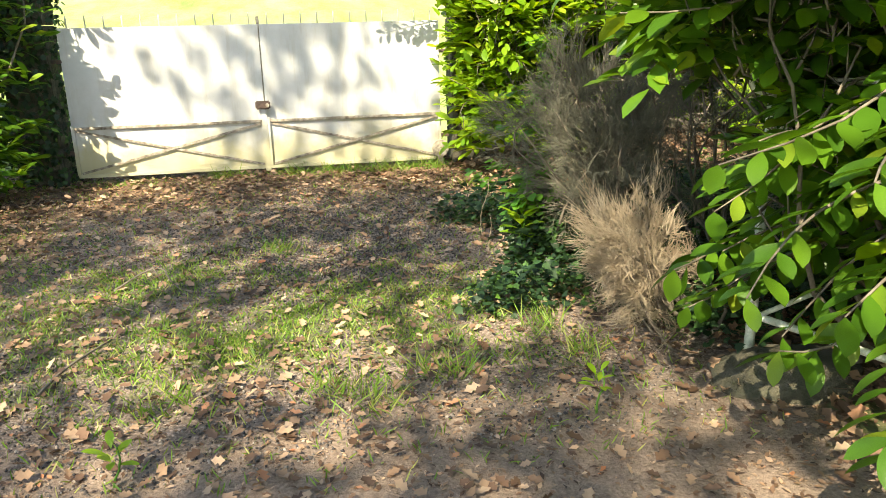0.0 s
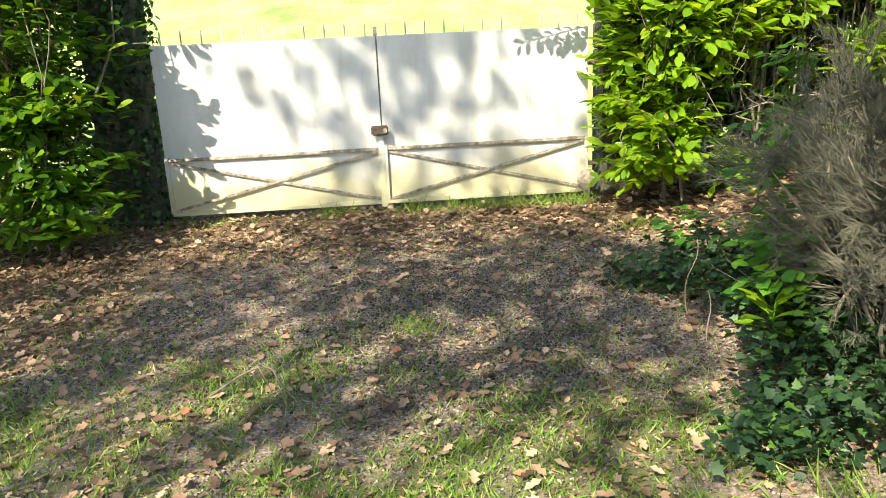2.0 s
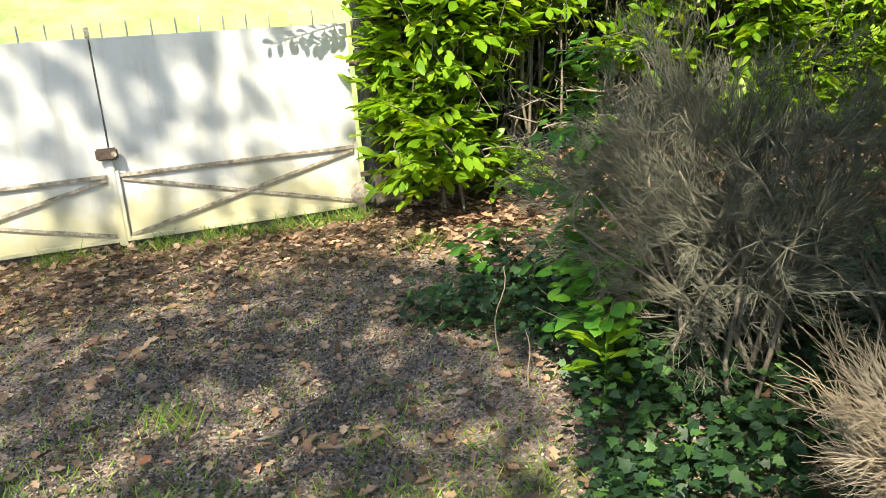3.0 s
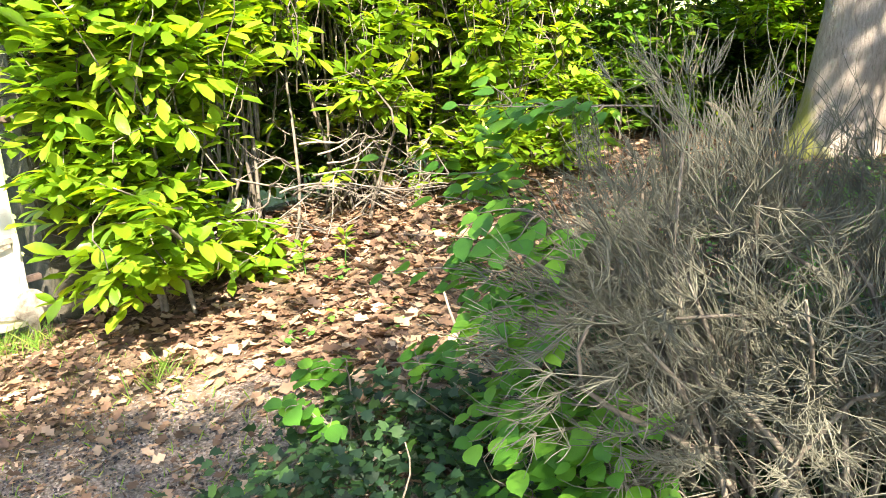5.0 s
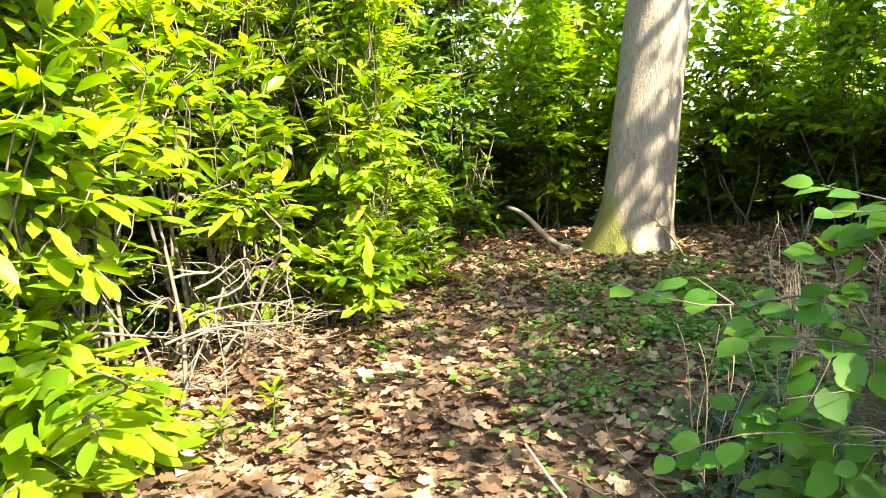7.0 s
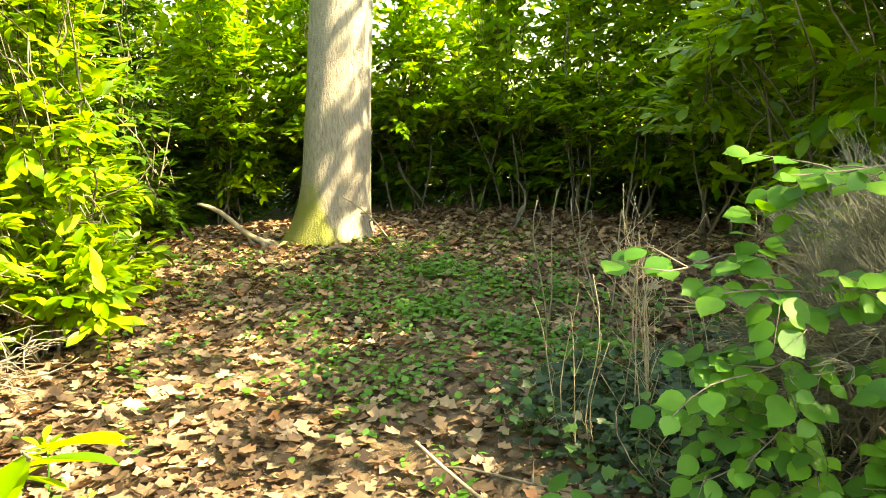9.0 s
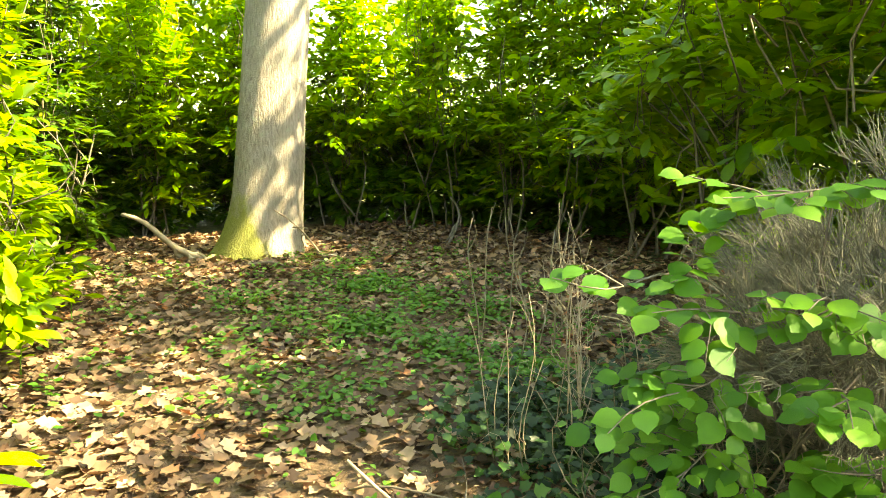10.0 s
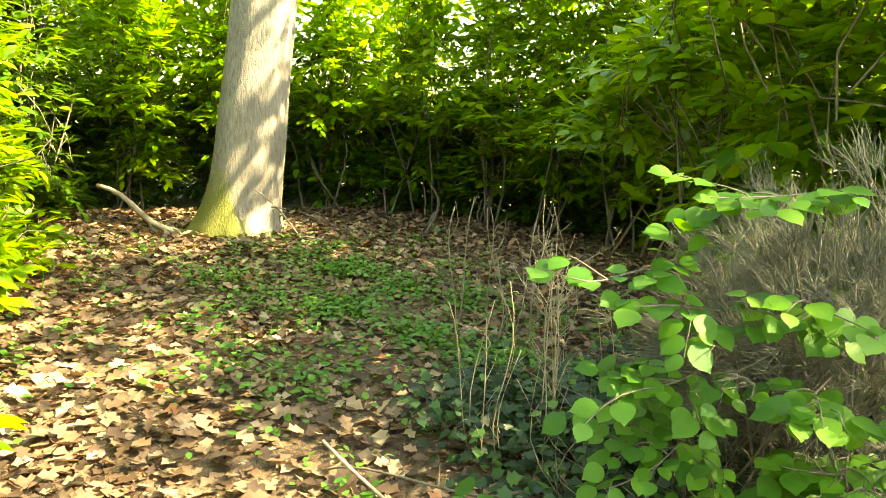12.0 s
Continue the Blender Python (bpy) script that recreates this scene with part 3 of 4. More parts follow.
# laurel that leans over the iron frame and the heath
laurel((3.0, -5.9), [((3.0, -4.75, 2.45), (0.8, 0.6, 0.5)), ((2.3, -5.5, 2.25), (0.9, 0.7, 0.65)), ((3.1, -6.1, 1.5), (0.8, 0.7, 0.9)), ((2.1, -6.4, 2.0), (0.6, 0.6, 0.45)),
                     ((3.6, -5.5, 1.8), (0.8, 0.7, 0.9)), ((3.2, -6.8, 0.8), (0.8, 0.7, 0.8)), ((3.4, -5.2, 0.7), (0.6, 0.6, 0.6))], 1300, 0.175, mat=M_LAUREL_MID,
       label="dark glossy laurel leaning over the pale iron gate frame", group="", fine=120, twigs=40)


laurel((2.95, -6.25), [((2.15, -5.72, 1.58), (0.60, 0.45, 0.40)), ((2.55, -6.0, 1.05), (0.45, 0.45, 0.5)), ((2.3, -5.85, 2.2), (0.6, 0.45, 0.45))], 480, 0.165,
       label="dark dense laurel bush behind the iron gate frame", group="", twigs=30)


def laurel_spray(root, tip, n, leaf, label, mat=None):
    """One long laurel branch with its leaves in two loose rows."""
    th = thing("laurel_branch", root, label, "branch", "overhanging laurel branches")
    line = bent((0, 0, 0), np.array(tip) - np.array(root), 0.05, 9)
    t = Tubes(6)
    t.add(line, 0.011, 0.003)
    part("stem", t.mesh("stem", M_TWIG), th)
    s = np.linspace(0.25, 1.0, n)
    pos = np.stack([np.interp(s, np.linspace(0, 1, 9), line[:, k]) for k in range(3)], 1)
    d = unit(line[-1] - line[0])
    side = unit(np.cross(d, (0, 0, 1)))
    sg = np.where(np.arange(n) % 2 == 0, 1, -1)[:, None]
    tips = d * 0.75 + side * sg * rng.uniform(0.5, 0.95, (n, 1)) + np.array([0, 0, -0.15]) + rng.normal(0, 0.15, (n, 3))
    nor = np.array([0, 0, 1.0]) + side * sg * 0.25 + rng.normal(0, 0.25, (n, 3))
    leaf_parts("leaf", T_LAUREL_FINE, pos, tips, nor, leaf * rng.uniform(0.75, 1.15, n), mat or M_LAUREL, th)


for root, tip, n in (((2.6, -5.8, 2.2), (1.30, -5.45, 1.80), 14), ((2.7, -5.5, 2.2), (1.80, -4.75, 1.78), 12), ((2.9, -6.3, 1.5), (1.50, -6.75, 1.18), 20), ((2.7, -6.0, 1.9), (1.50, -6.00, 1.62), 20)):
    laurel_spray(root, tip, n, 0.17, "glossy laurel branch hanging over the iron gate frame")
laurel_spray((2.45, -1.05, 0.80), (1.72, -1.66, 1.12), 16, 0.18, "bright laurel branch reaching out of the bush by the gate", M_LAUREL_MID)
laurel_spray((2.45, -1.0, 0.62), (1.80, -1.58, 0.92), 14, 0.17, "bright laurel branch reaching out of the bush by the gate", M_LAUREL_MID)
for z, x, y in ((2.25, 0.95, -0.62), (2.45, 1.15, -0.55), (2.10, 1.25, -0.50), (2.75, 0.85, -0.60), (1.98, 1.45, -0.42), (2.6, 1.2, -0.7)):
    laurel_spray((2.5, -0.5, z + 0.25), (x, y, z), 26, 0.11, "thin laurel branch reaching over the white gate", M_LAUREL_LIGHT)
for i in range(26):
    s = rng.uniform(0, 1)
    tip = (1.55 + 0.45 * rng.random() + 0.25 * s, -5.95 - 1.25 * rng.random(), 0.30 + 1.5 * s)
    laurel_spray((tip[0] + rng.uniform(0.8, 1.1), tip[1] + rng.uniform(0.1, 0.5), tip[2] + rng.uniform(0.1, 0.45)), tip, 18, 0.165, "glossy laurel branch hanging over the iron gate frame")


# ---- trees ----
def tree(at, height, radius, crown, leaves, size, label, mat=None, lean=(0, 0), group="trees round the place", base_flare=0.5, foot=0.0, taper=0.55, limb=0.18):
    """A trunk with a flared foot, limbs, and a crown of many leaf clumps with gaps."""
    base = ground_at(at[0], at[1])
    th = thing("tree", base, label, "tree", group)
    v, f, sides, rings = [], [], 28, 40
    for i in range(rings + 1):
        z = -0.15 + (height + 0.15) * (i / rings) ** 1.5
        r = radius * (1 - taper * max(z, 0) / height) + radius * base_flare * math.exp(-max(z, 0) / 0.28)
        for k in range(sides):
            w = 2 * math.pi * k / sides
            lobes = 1 + foot * 1.3 * math.exp(-max(z, 0) / 0.42) * max(0.0, math.cos(w - 1.9)) ** 2 + 0.10 * math.sin(w * 5 + 1.0) * math.exp(-max(z, 0) / 0.35) + 0.025 * math.sin(w * 3 + z * 1.7) + 0.012 * math.sin(w * 9 + z * 5)
            v.append((lean[0] * z + r * lobes * math.cos(w), lean[1] * z + r * lobes * math.sin(w), z))
    for i in range(rings):
        for k in range(sides):
            p, q = i * sides + k, i * sides + (k + 1) % sides
            f.append((p, q, q + sides, p + sides))
    part("trunk", mesh_of("trunk", v, f, M_BARK), th)
    c = np.array([b[0] for b in crown]) + np.array([0, 0, 0.0])
    r = np.array([b[1] for b in crown])
    pick = rng.integers(0, len(crown), leaves)
    twig = 26
    hubs = c[pick] + unit(rng.normal(0, 1, (leaves, 3))) * r[pick] * rng.uniform(0.35, 1.0, (leaves, 1))
    hubs = hubs[rng.integers(0, max(1, leaves // twig), leaves)] + rng.normal(0, size * 1.5, (leaves, 3))
    d = unit(rng.normal(0, 1, (leaves, 3)))
    t = Tubes(6)
    for b in c:
        a = np.array([lean[0] * height * 0.6, lean[1] * height * 0.6, height * rng.uniform(0.5, 0.9)])
        t.add(bent(a, b, 0.3, 7), radius * limb, radius * 0.05)
        for j in range(3):
            t.add(bent(b + (a - b) * 0.3, b + rng.normal(0, 0.6, 3) * r[0], 0.3, 5), radius * limb * 0.4, radius * 0.03)
    part("limb", t.mesh("limb", M_BARK), th)
    part("crown", scatter("crown", T_CLUMP, hubs, d, rng.normal(0, 1, (leaves, 3)) + np.array([0, 0, 0.8]), size * rng.uniform(0.6, 1.3, leaves), mat or M_CROWN), th, "", "stuff")
    return th


def crown_of(h, w, n, seed):
    r = np.random.default_rng(seed)
    return [((r.uniform(-w, w), r.uniform(-w, w), h + r.uniform(-1.6, 1.8)), (r.uniform(1.2, 2.0), r.uniform(1.2, 2.0), r.uniform(0.9, 1.4))) for _ in range(n)]


# the oak in the clearing
tree((9.1, -2.89), 8.0, 0.385, crown_of(8.5, 2.6, 9, 1), 3500, 0.22, "thick grey oak trunk with yellow-green moss at its foot", lean=(0.0, -0.108), group="", base_flare=0.22, foot=0.30, taper=0.28, limb=0.4)
# tall trees to the south, whose shade dapples the drive
for i, (tx, ty, n, leaves) in enumerate(((-6.0, -10.5, 7, 2400), (-5.5, -15.0, 7, 1200), (-2.6, -14.5, 7, 2400), (-9.5, -14.0, 6, 800), (-0.3, -13.2, 5, 2500))):
    tree((tx, ty), 9.0, 0.28, crown_of(11.5, 3.2 if n > 5 else 2.0, n, 10 + i), leaves, 0.19, "tall leafy oak whose shade falls on the drive")
# high crowns added out of view south of the clearing, to shade it
tree((1.9, -9.2), 7.5, 0.2, crown_of(8.6, 1.4, 6, 31), 1500, 0.2, "unseen leafy tree added to cast shade on the clearing")
tree((5.1, -9.1), 7.5, 0.2, crown_of(8.8, 1.3, 5, 32), 900, 0.2, "unseen leafy tree added to cast shade on the clearing")
# light trees behind the hedges
for i, (tx, ty) in enumerate(((4.2, 1.9), (6.4, 1.7), (8.6, 1.5), (10.8, 0.9), (12.8, -0.8), (13.2, -3.2), (12.8, -5.4), (13.4, -1.9), (-4.6, 1.6))):
    tree((tx, ty), 3.2, 0.07, [((rng.uniform(-.4, .4), rng.uniform(-.4, .4), z), (1.25, 1.15, 0.85)) for z in (1.3, 2.3, 3.3, 4.3, 5.2)], 2600, 0.17,
         "slender young tree with yellow-green leaves behind the hedge", M_LAUREL_LIGHT, base_flare=0.2)
# far row beyond the field
for i in range(9):
    tx = -26 + i * 7.5 + rng.uniform(-2, 2)
    tree((tx, 48 + rng.uniform(-3, 5)), 6.0, 0.3, [((rng.uniform(-2, 2), rng.uniform(-1, 1), z), (3.2, 2.5, 2.0)) for z in (1.8, 3.5, 5.5, 7.5, 9.0)], 1600, 0.75,
         "distant leafy tree beyond the sunny meadow", group="far tree row")


# ---- heath shrubs ----
def heath(at, centre, radii, mains, subs, fine, mat, label, lean=(0, 0, 0), low=-0.1):
    """A twiggy heath: main stems, side branches and sheaves of fine twigs."""
    base = ground_at(at[0], at[1])
    th = thing("heath_shrub", base, label, "shrub", "heath shrubs")
    c, r = np.array(centre) - base, np.array(radii)
    side, F = Tubes(4), []
    for i in range(mains):
        d = unit(rng.normal(0, 1, 3))
        d[2] = low + abs(d[2]) * (1 - low)
        d = unit(d + np.array(lean))
        end = c + d * r * rng.uniform(0.45, 0.8)
        a = np.array([rng.normal(0, 0.10), rng.normal(0, 0.10), -0.05])
        main = bent(a, end, 0.10, 8)
        t = Tubes(5)
        t.add(main, 0.013, 0.004)
        part("stem", t.mesh("stem", M_TWIG), th)
        for j in range(subs):
            p = main[rng.integers(3, 8)]
            dd = unit(d * 0.9 + rng.normal(0, 0.5, 3) + np.array([0, 0, 0.1]))
            sub = bent(p, p + dd * rng.uniform(0.18, 0.42) * np.mean(r), 0.05, 5)
            side.add(sub, 0.0020, 0.0012)
            fd = unit(dd + rng.normal(0, 0.27, (fine, 3)) + np.array([0, 0, 0.12]))
            F.append(np.concatenate([sub[rng.integers(1, 5, fine)], fd, rng.uniform(0.04, 0.15, (fine, 1))], 1))
    part("side_branching", side.mesh("side_branching", mat), th, "", "stuff")
    F = np.concatenate(F)
    n = len(F)
    s, fd, ln = F[:, :3], F[:, 3:6], F[:, 6:7]
    u = unit(np.cross(fd, rng.normal(0, 1, (n, 3))))
    w = np.cross(fd, u)
    curl = rng.normal(0, 0.10, (n, 3)) * ln
    rings = []
    for q, rad in ((0.0, 0.0014), (0.35, 0.0013), (0.7, 0.0011), (1.0, 0.0006)):
        centre_q = s + fd * ln * q + curl * math.sin(q * 3.0) + np.array([0, 0, 0.05]) * ln * q * q
        rings.append(np.stack([centre_q + rad * (math.cos(k * 2.094) * u + math.sin(k * 2.094) * w) for k in range(3)], 1))
    v = np.stack(rings, 1).reshape(n, 12, 3)
    q = np.array([(a * 3 + k, a * 3 + (k + 1) % 3, a * 3 + 3 + (k + 1) % 3, a * 3 + 3 + k) for a in range(3) for k in range(3)])
    part("twig_mass", mesh_of("twig_mass", v.reshape(-1, 3), (q[None] + (np.arange(n) * 12)[:, None, None]).reshape(-1, 4), mat), th, "", "stuff")


heath((2.25, -4.25), (2.15, -4.2, 0.92), (0.68, 0.78, 0.62), 27, 20, 27, M_HEATH, "grey-green twiggy heath shrub, half bare, on the ivy bank", (-0.15, 0.1, 0.0), -0.15)
heath((2.75, -4.75), (2.75, -4.7, 1.0), (0.62, 0.62, 0.50), 13, 12, 16, M_HEATH, "dark grey heath shrub behind the ivy bank", (0, 0, 0.1), -0.1)
heath((2.2, -5.3), (2.02, -5.36, 0.48), (0.38, 0.30, 0.42), 18, 15, 26, M_HEATH_DEAD, "dead pale brown heath shrub with bleached twigs", (-0.9, -0.1, 0.0), -0.5)


# ---- hazel ----
def hazel(at, sprays, label):
    """Stems that rise from the foot and spread in flat sprays (start, tip, width, leaves), leaves on both sides of the spray's twigs."""
    base = ground_at(at[0], at[1])
    th = thing("hazel_sapling", base, label, "sapling")
    P, T, N, S = [], [], [], []
    up = np.array([0.0, 0.0, 1.0])
    for start, tip, wide, n in sprays:
        n = round(n * 2.2)
        a, st, e = np.array([rng.normal(0, 0.10), rng.normal(0, 0.10), -0.03]), np.array(start) - base, np.array(tip) - base
        knee = a * 0.45 + st * 0.55 + np.array([rng.normal(0, 0.05), rng.normal(0, 0.05), 0.16 * st[2]])
        q = np.linspace(0, 1, 9)[:, None]
        rise = a * (1 - q) ** 2 + 2 * knee * q * (1 - q) + st * q ** 2
        run = bent(st, e, 0.025, 8)
        t = Tubes(5)
        t.add(np.concatenate([rise, run[1:]]), 0.006, 0.0015)
        part("stem", t.mesh("stem", M_TWIG), th)
        out = unit(e - st)
        sd = unit(np.cross(out, up))
        arms = [(run, 1.0)]
        for j in range(max(2, n // 7)):
            w = rng.uniform(0.05, 0.75)
            p = np.array([np.interp(w, np.linspace(0, 1, 8), run[:, k]) for k in range(3)])
            arm = bent(p, p + out * wide * 0.7 + sd * wide * rng.choice([-1, 1]) * rng.uniform(0.5, 1.2) + up * rng.normal(-0.02, 0.05), 0.02, 8)
            twigs = Tubes(4)
            twigs.add(arm, 0.003, 0.001)
            part("twig", twigs.mesh("twig", M_TWIG), th)
            arms.append((arm, 0.55))
        for j in range(n):
            arm, _ = arms[j % len(arms)]
            row = j // len(arms)
            rows = max(1, math.ceil(n / len(arms)))
            w = 0.12 + 0.88 * (row + rng.uniform(0.6, 1.0)) / rows
            p = np.array([np.interp(min(w, 1), np.linspace(0, 1, 8), arm[:, k]) for k in range(3)])
            o2 = unit(arm[-1] - arm[0])
            s2 = unit(np.cross(o2, up))
            last = row >= rows - 1
            dd = unit(o2 * rng.uniform(0.4, 0.8) + s2 * (1 if row % 2 else -1) * rng.uniform(0.5, 1.0) * (0.3 if last else 1.0) + up * rng.uniform(-0.30, 0.05))
            P.append(p + dd * rng.uniform(0.008, 0.03)); T.append(dd)
            N.append(np.array([-0.42, 0.20, 1.0]) + rng.normal(0, 0.22, 3)); S.append(rng.uniform(0.05, 0.092))
    P, T, N, S = np.array(P), np.array(T), np.array(N), np.array(S)
    o = rng.permutation(len(P))
    leaf_parts("leaf", T_HAZEL, P[o[:295]], T[o[:295]], N[o[:295]], S[o[:295]], M_HAZEL, th)
    o = o[295:]
    if len(o):
        part("foliage", scatter("foliage", T_HAZEL, P[o], T[o], N[o], S[o], M_HAZEL), th, "", "stuff")


hazel((2.36, -3.92), [((2.22, -3.49, 1.19), (2.08, -2.95, 1.26), 0.12, 15), ((2.17, -3.62, 0.95), (1.95, -3.04, 0.88), 0.17, 26), ((2.11, -3.56, 1.10), (2.04, -3.22, 1.15), 0.13, 14),
                      ((2.14, -3.92, 1.44), (1.97, -3.36, 1.45), 0.16, 22), ((2.03, -3.81, 1.15), (1.84, -3.54, 1.17), 0.15, 20), ((1.97, -3.87, 0.92), (1.72, -3.58, 0.90), 0.15, 20),
                      ((2.03, -4.06, 0.68), (1.75, -3.73, 0.70), 0.18, 26), ((1.97, -4.18, 0.45), (1.70, -3.95, 0.50), 0.18, 24), ((2.25, -3.73, 0.50), (2.03, -3.39, 0.48), 0.17, 18),
                      ((2.03, -3.90, 0.27), (1.77, -3.62, 0.32), 0.16, 18), ((2.42, -3.67, 0.83), (2.22, -3.22, 0.77), 0.15, 14),
                      ((2.22, -3.62, 0.70), (2.02, -3.30, 0.66), 0.18, 22), ((2.12, -3.80, 0.58), (1.84, -3.50, 0.56), 0.18, 22), ((2.02, -3.95, 0.56), (1.74, -3.72, 0.54), 0.18, 22), ((1.98, -4.10, 0.48), (1.68, -3.98, 0.44), 0.18, 22)],
      "young hazel with bright green serrated leaves on the ivy bank")
hazel((1.95, -2.95), [((1.90, -2.90, 0.34), (1.70, -2.75, 0.42), 0.13, 16), ((1.98, -2.80, 0.42), (1.90, -2.55, 0.46), 0.13, 15), ((2.10, -3.05, 0.40), (2.30, -2.85, 0.44), 0.12, 12)],
      "low young hazel shoot at the edge of the ivy")


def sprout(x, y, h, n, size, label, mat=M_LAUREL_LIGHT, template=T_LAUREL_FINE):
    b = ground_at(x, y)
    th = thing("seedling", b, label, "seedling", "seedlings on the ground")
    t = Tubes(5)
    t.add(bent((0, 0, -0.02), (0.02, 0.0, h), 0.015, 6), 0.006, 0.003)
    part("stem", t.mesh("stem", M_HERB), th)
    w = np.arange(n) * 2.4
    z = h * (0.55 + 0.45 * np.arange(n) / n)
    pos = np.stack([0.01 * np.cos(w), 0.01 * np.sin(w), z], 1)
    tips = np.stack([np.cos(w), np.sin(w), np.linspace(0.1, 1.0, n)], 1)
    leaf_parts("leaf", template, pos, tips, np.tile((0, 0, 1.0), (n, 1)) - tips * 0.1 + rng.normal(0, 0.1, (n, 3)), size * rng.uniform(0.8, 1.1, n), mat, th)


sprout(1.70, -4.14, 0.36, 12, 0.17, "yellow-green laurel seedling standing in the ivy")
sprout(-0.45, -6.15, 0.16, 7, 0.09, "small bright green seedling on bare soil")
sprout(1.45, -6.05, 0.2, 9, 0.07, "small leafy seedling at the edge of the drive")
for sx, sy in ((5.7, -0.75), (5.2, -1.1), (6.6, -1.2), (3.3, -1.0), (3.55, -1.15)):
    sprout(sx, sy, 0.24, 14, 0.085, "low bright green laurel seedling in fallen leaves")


# ---- pale iron gate frame under the laurel ----
fr = thing("iron_gate_frame", (2.35, -5.74, 0.02), "pale green painted tubular iron gate frame, standing open", "gate frame")
axis = np.array([0.42, -1.0, 0.0]) / math.hypot(0.42, 1.0)


def bar(name, pts, r0, r1=None):
    t = Tubes(10)
    t.add(pts, r0, r1 or r0)
    part(name, t.mesh(name, M_PALE_METAL), fr)


bar("post", [(0, 0, -0.1), (0, 0, 0.5), (0, 0, 1.34)], 0.024)
bar("top_rail", [tuple(axis * s + np.array([0, 0, 1.32])) for s in (0, 0.7, 1.35)], 0.014)
bar("upper_rail", [tuple(axis * s + np.array([0, 0, 1.16])) for s in (0, 0.7, 1.35)], 0.014)
bar("bottom_rail", [tuple(axis * s + np.array([0, 0, 0.22])) for s in (0, 0.7, 1.35)], 0.018)
bar("end_post", [tuple(axis * 1.35 + np.array([0, 0, z])) for z in (-0.1, 0.6, 1.34)], 0.022)
bar("scroll", [tuple(axis * (-0.06 - 0.055 * math.cos(w)) + np.array([0, 0, 1.31 + 0.055 * math.sin(w)])) for w in np.linspace(3.1, 7.6, 12)], 0.013)
bar("corner_brace", [tuple(axis * s + np.array([0, 0, 1.15 - 0.1 + s])) for s in (0.0, 0.05, 0.1)], 0.010)
bar("strut", [tuple(axis * 0.06 * s + np.array([0.16 * s, -0.1 * s, 0.2 + 0.16 * s])) for s in (0.0, 0.5, 1.0)], 0.012)


# ---- mossy stone at the foot of the frame ----
def rock(x, y, sx, sy, sz, label):
    th = thing("mossy_stone", ground_at(x, y), label, "stone")
    bm = bmesh.new()
    bmesh.ops.create_icosphere(bm, subdivisions=4, radius=1)
    for v in bm.verts:
        k = 1 + 0.22 * noise.noise(v.co * 1.7 + Vector((x, y, 0))) + 0.06 * noise.noise(v.co * 6)
        v.co = Vector((v.co.x * sx * k, v.co.y * sy * k, v.co.z * sz * k))
    for f in bm.faces:
        f.smooth = True
    part_bm("boulder", bm, M_STONE, th)


rock(2.42, -5.95, 0.36, 0.26, 0.11, "dark mossy stone below the iron gate frame")


# ---- ground cover ----
def inside(n, x0, x1, y0, y1, density):
    x, y = rng.uniform(x0, x1, n * 3), rng.uniform(y0, y1, n * 3)
    k = rng.random(n * 3) < density(x, y)
    return x[k][:n], y[k][:n]


def flat_dirs(n, tilt=0.25):
    a = rng.uniform(0, 6.283, n)
    return np.stack([np.cos(a), np.sin(a), rng.normal(0, tilt, n)], 1)


def leaf_density(x, y):
    d = litter_cover(x, y) * (0.65 + 0.45 * wavy(x, y, 2.4, 21))
    d = np.maximum(d, 0.20 + 0.18 * wavy(x, y, 2.0, 71))
    herb = np.exp(-((x - 5.3) / 1.3) ** 2 - ((y + 3.4) / 0.6) ** 2)
    return np.clip(d * (1 - 0.4 * herb), 0, 1)


lx, ly = inside(34000, -4.2, 11.0, -7.5, 0.5, leaf_density)
n = len(lx)
litter = new("fallen_leaves", scatter("fallen_leaves", T_OAK, ground_at(lx, ly, 0.012 + 0.02 * rng.random(n)), flat_dirs(n, 0.2), rng.normal(0, 0.33, (n, 3)) + np.array([0, 0, 1.0]),
             rng.uniform(0.05, 0.125, n) * np.where(lx < 2.1, 0.66, 1.0), M_DRY))
fx, fy = inside(60000, -3.8, 9.0, -6.8, 0.3, lambda x, y: np.clip(0.55 + 0.6 * wavy(x, y, 3.4, 61), 0.1, 1))
n = len(fx)
bits = new("leaf_crumbs", scatter("leaf_crumbs", T_SIMPLE, ground_at(fx, fy, 0.008), flat_dirs(n, 0.2), rng.normal(0, 0.4, (n, 3)) + np.array([0, 0, 1.0]), rng.uniform(0.012, 0.045, n), M_DRY))
tagged(bits, "small dry leaf crumbs and bark bits on the drive", "leaf litter", "", "stuff")
tagged(litter, "brown dry oak leaves lying on the ground", "leaves", "", "stuff")

T_PEBBLE = (np.array([(0.5, 0, 0), (0, 0.4, 0), (-0.5, 0, 0), (0, -0.4, 0), (0, 0, 0.35), (0, 0, -0.3)]), np.array([(0, 1, 4), (1, 2, 4), (2, 3, 4), (3, 0, 4), (1, 0, 5), (2, 1, 5), (3, 2, 5), (0, 3, 5)]))
M_PEBBLE = leaf_material("gravel_chip", [(0.0, (0.025, 0.022, 0.024)), (0.45, (0.085, 0.073, 0.07)), (0.8, (0.20, 0.17, 0.15)), (1.0, (0.40, 0.34, 0.29))], 0.85, 0.0)
qx, qy = inside(42000, -2.6, 2.0, -6.2, -0.6, lambda x, y: np.clip(0.15 + 0.85 * np.exp(-((x - 0.55) / 0.8) ** 2 - ((y + 2.9) / 1.5) ** 2) + 0.35 * wavy(x, y, 4.0, 91), 0.04, 1))
n = len(qx)
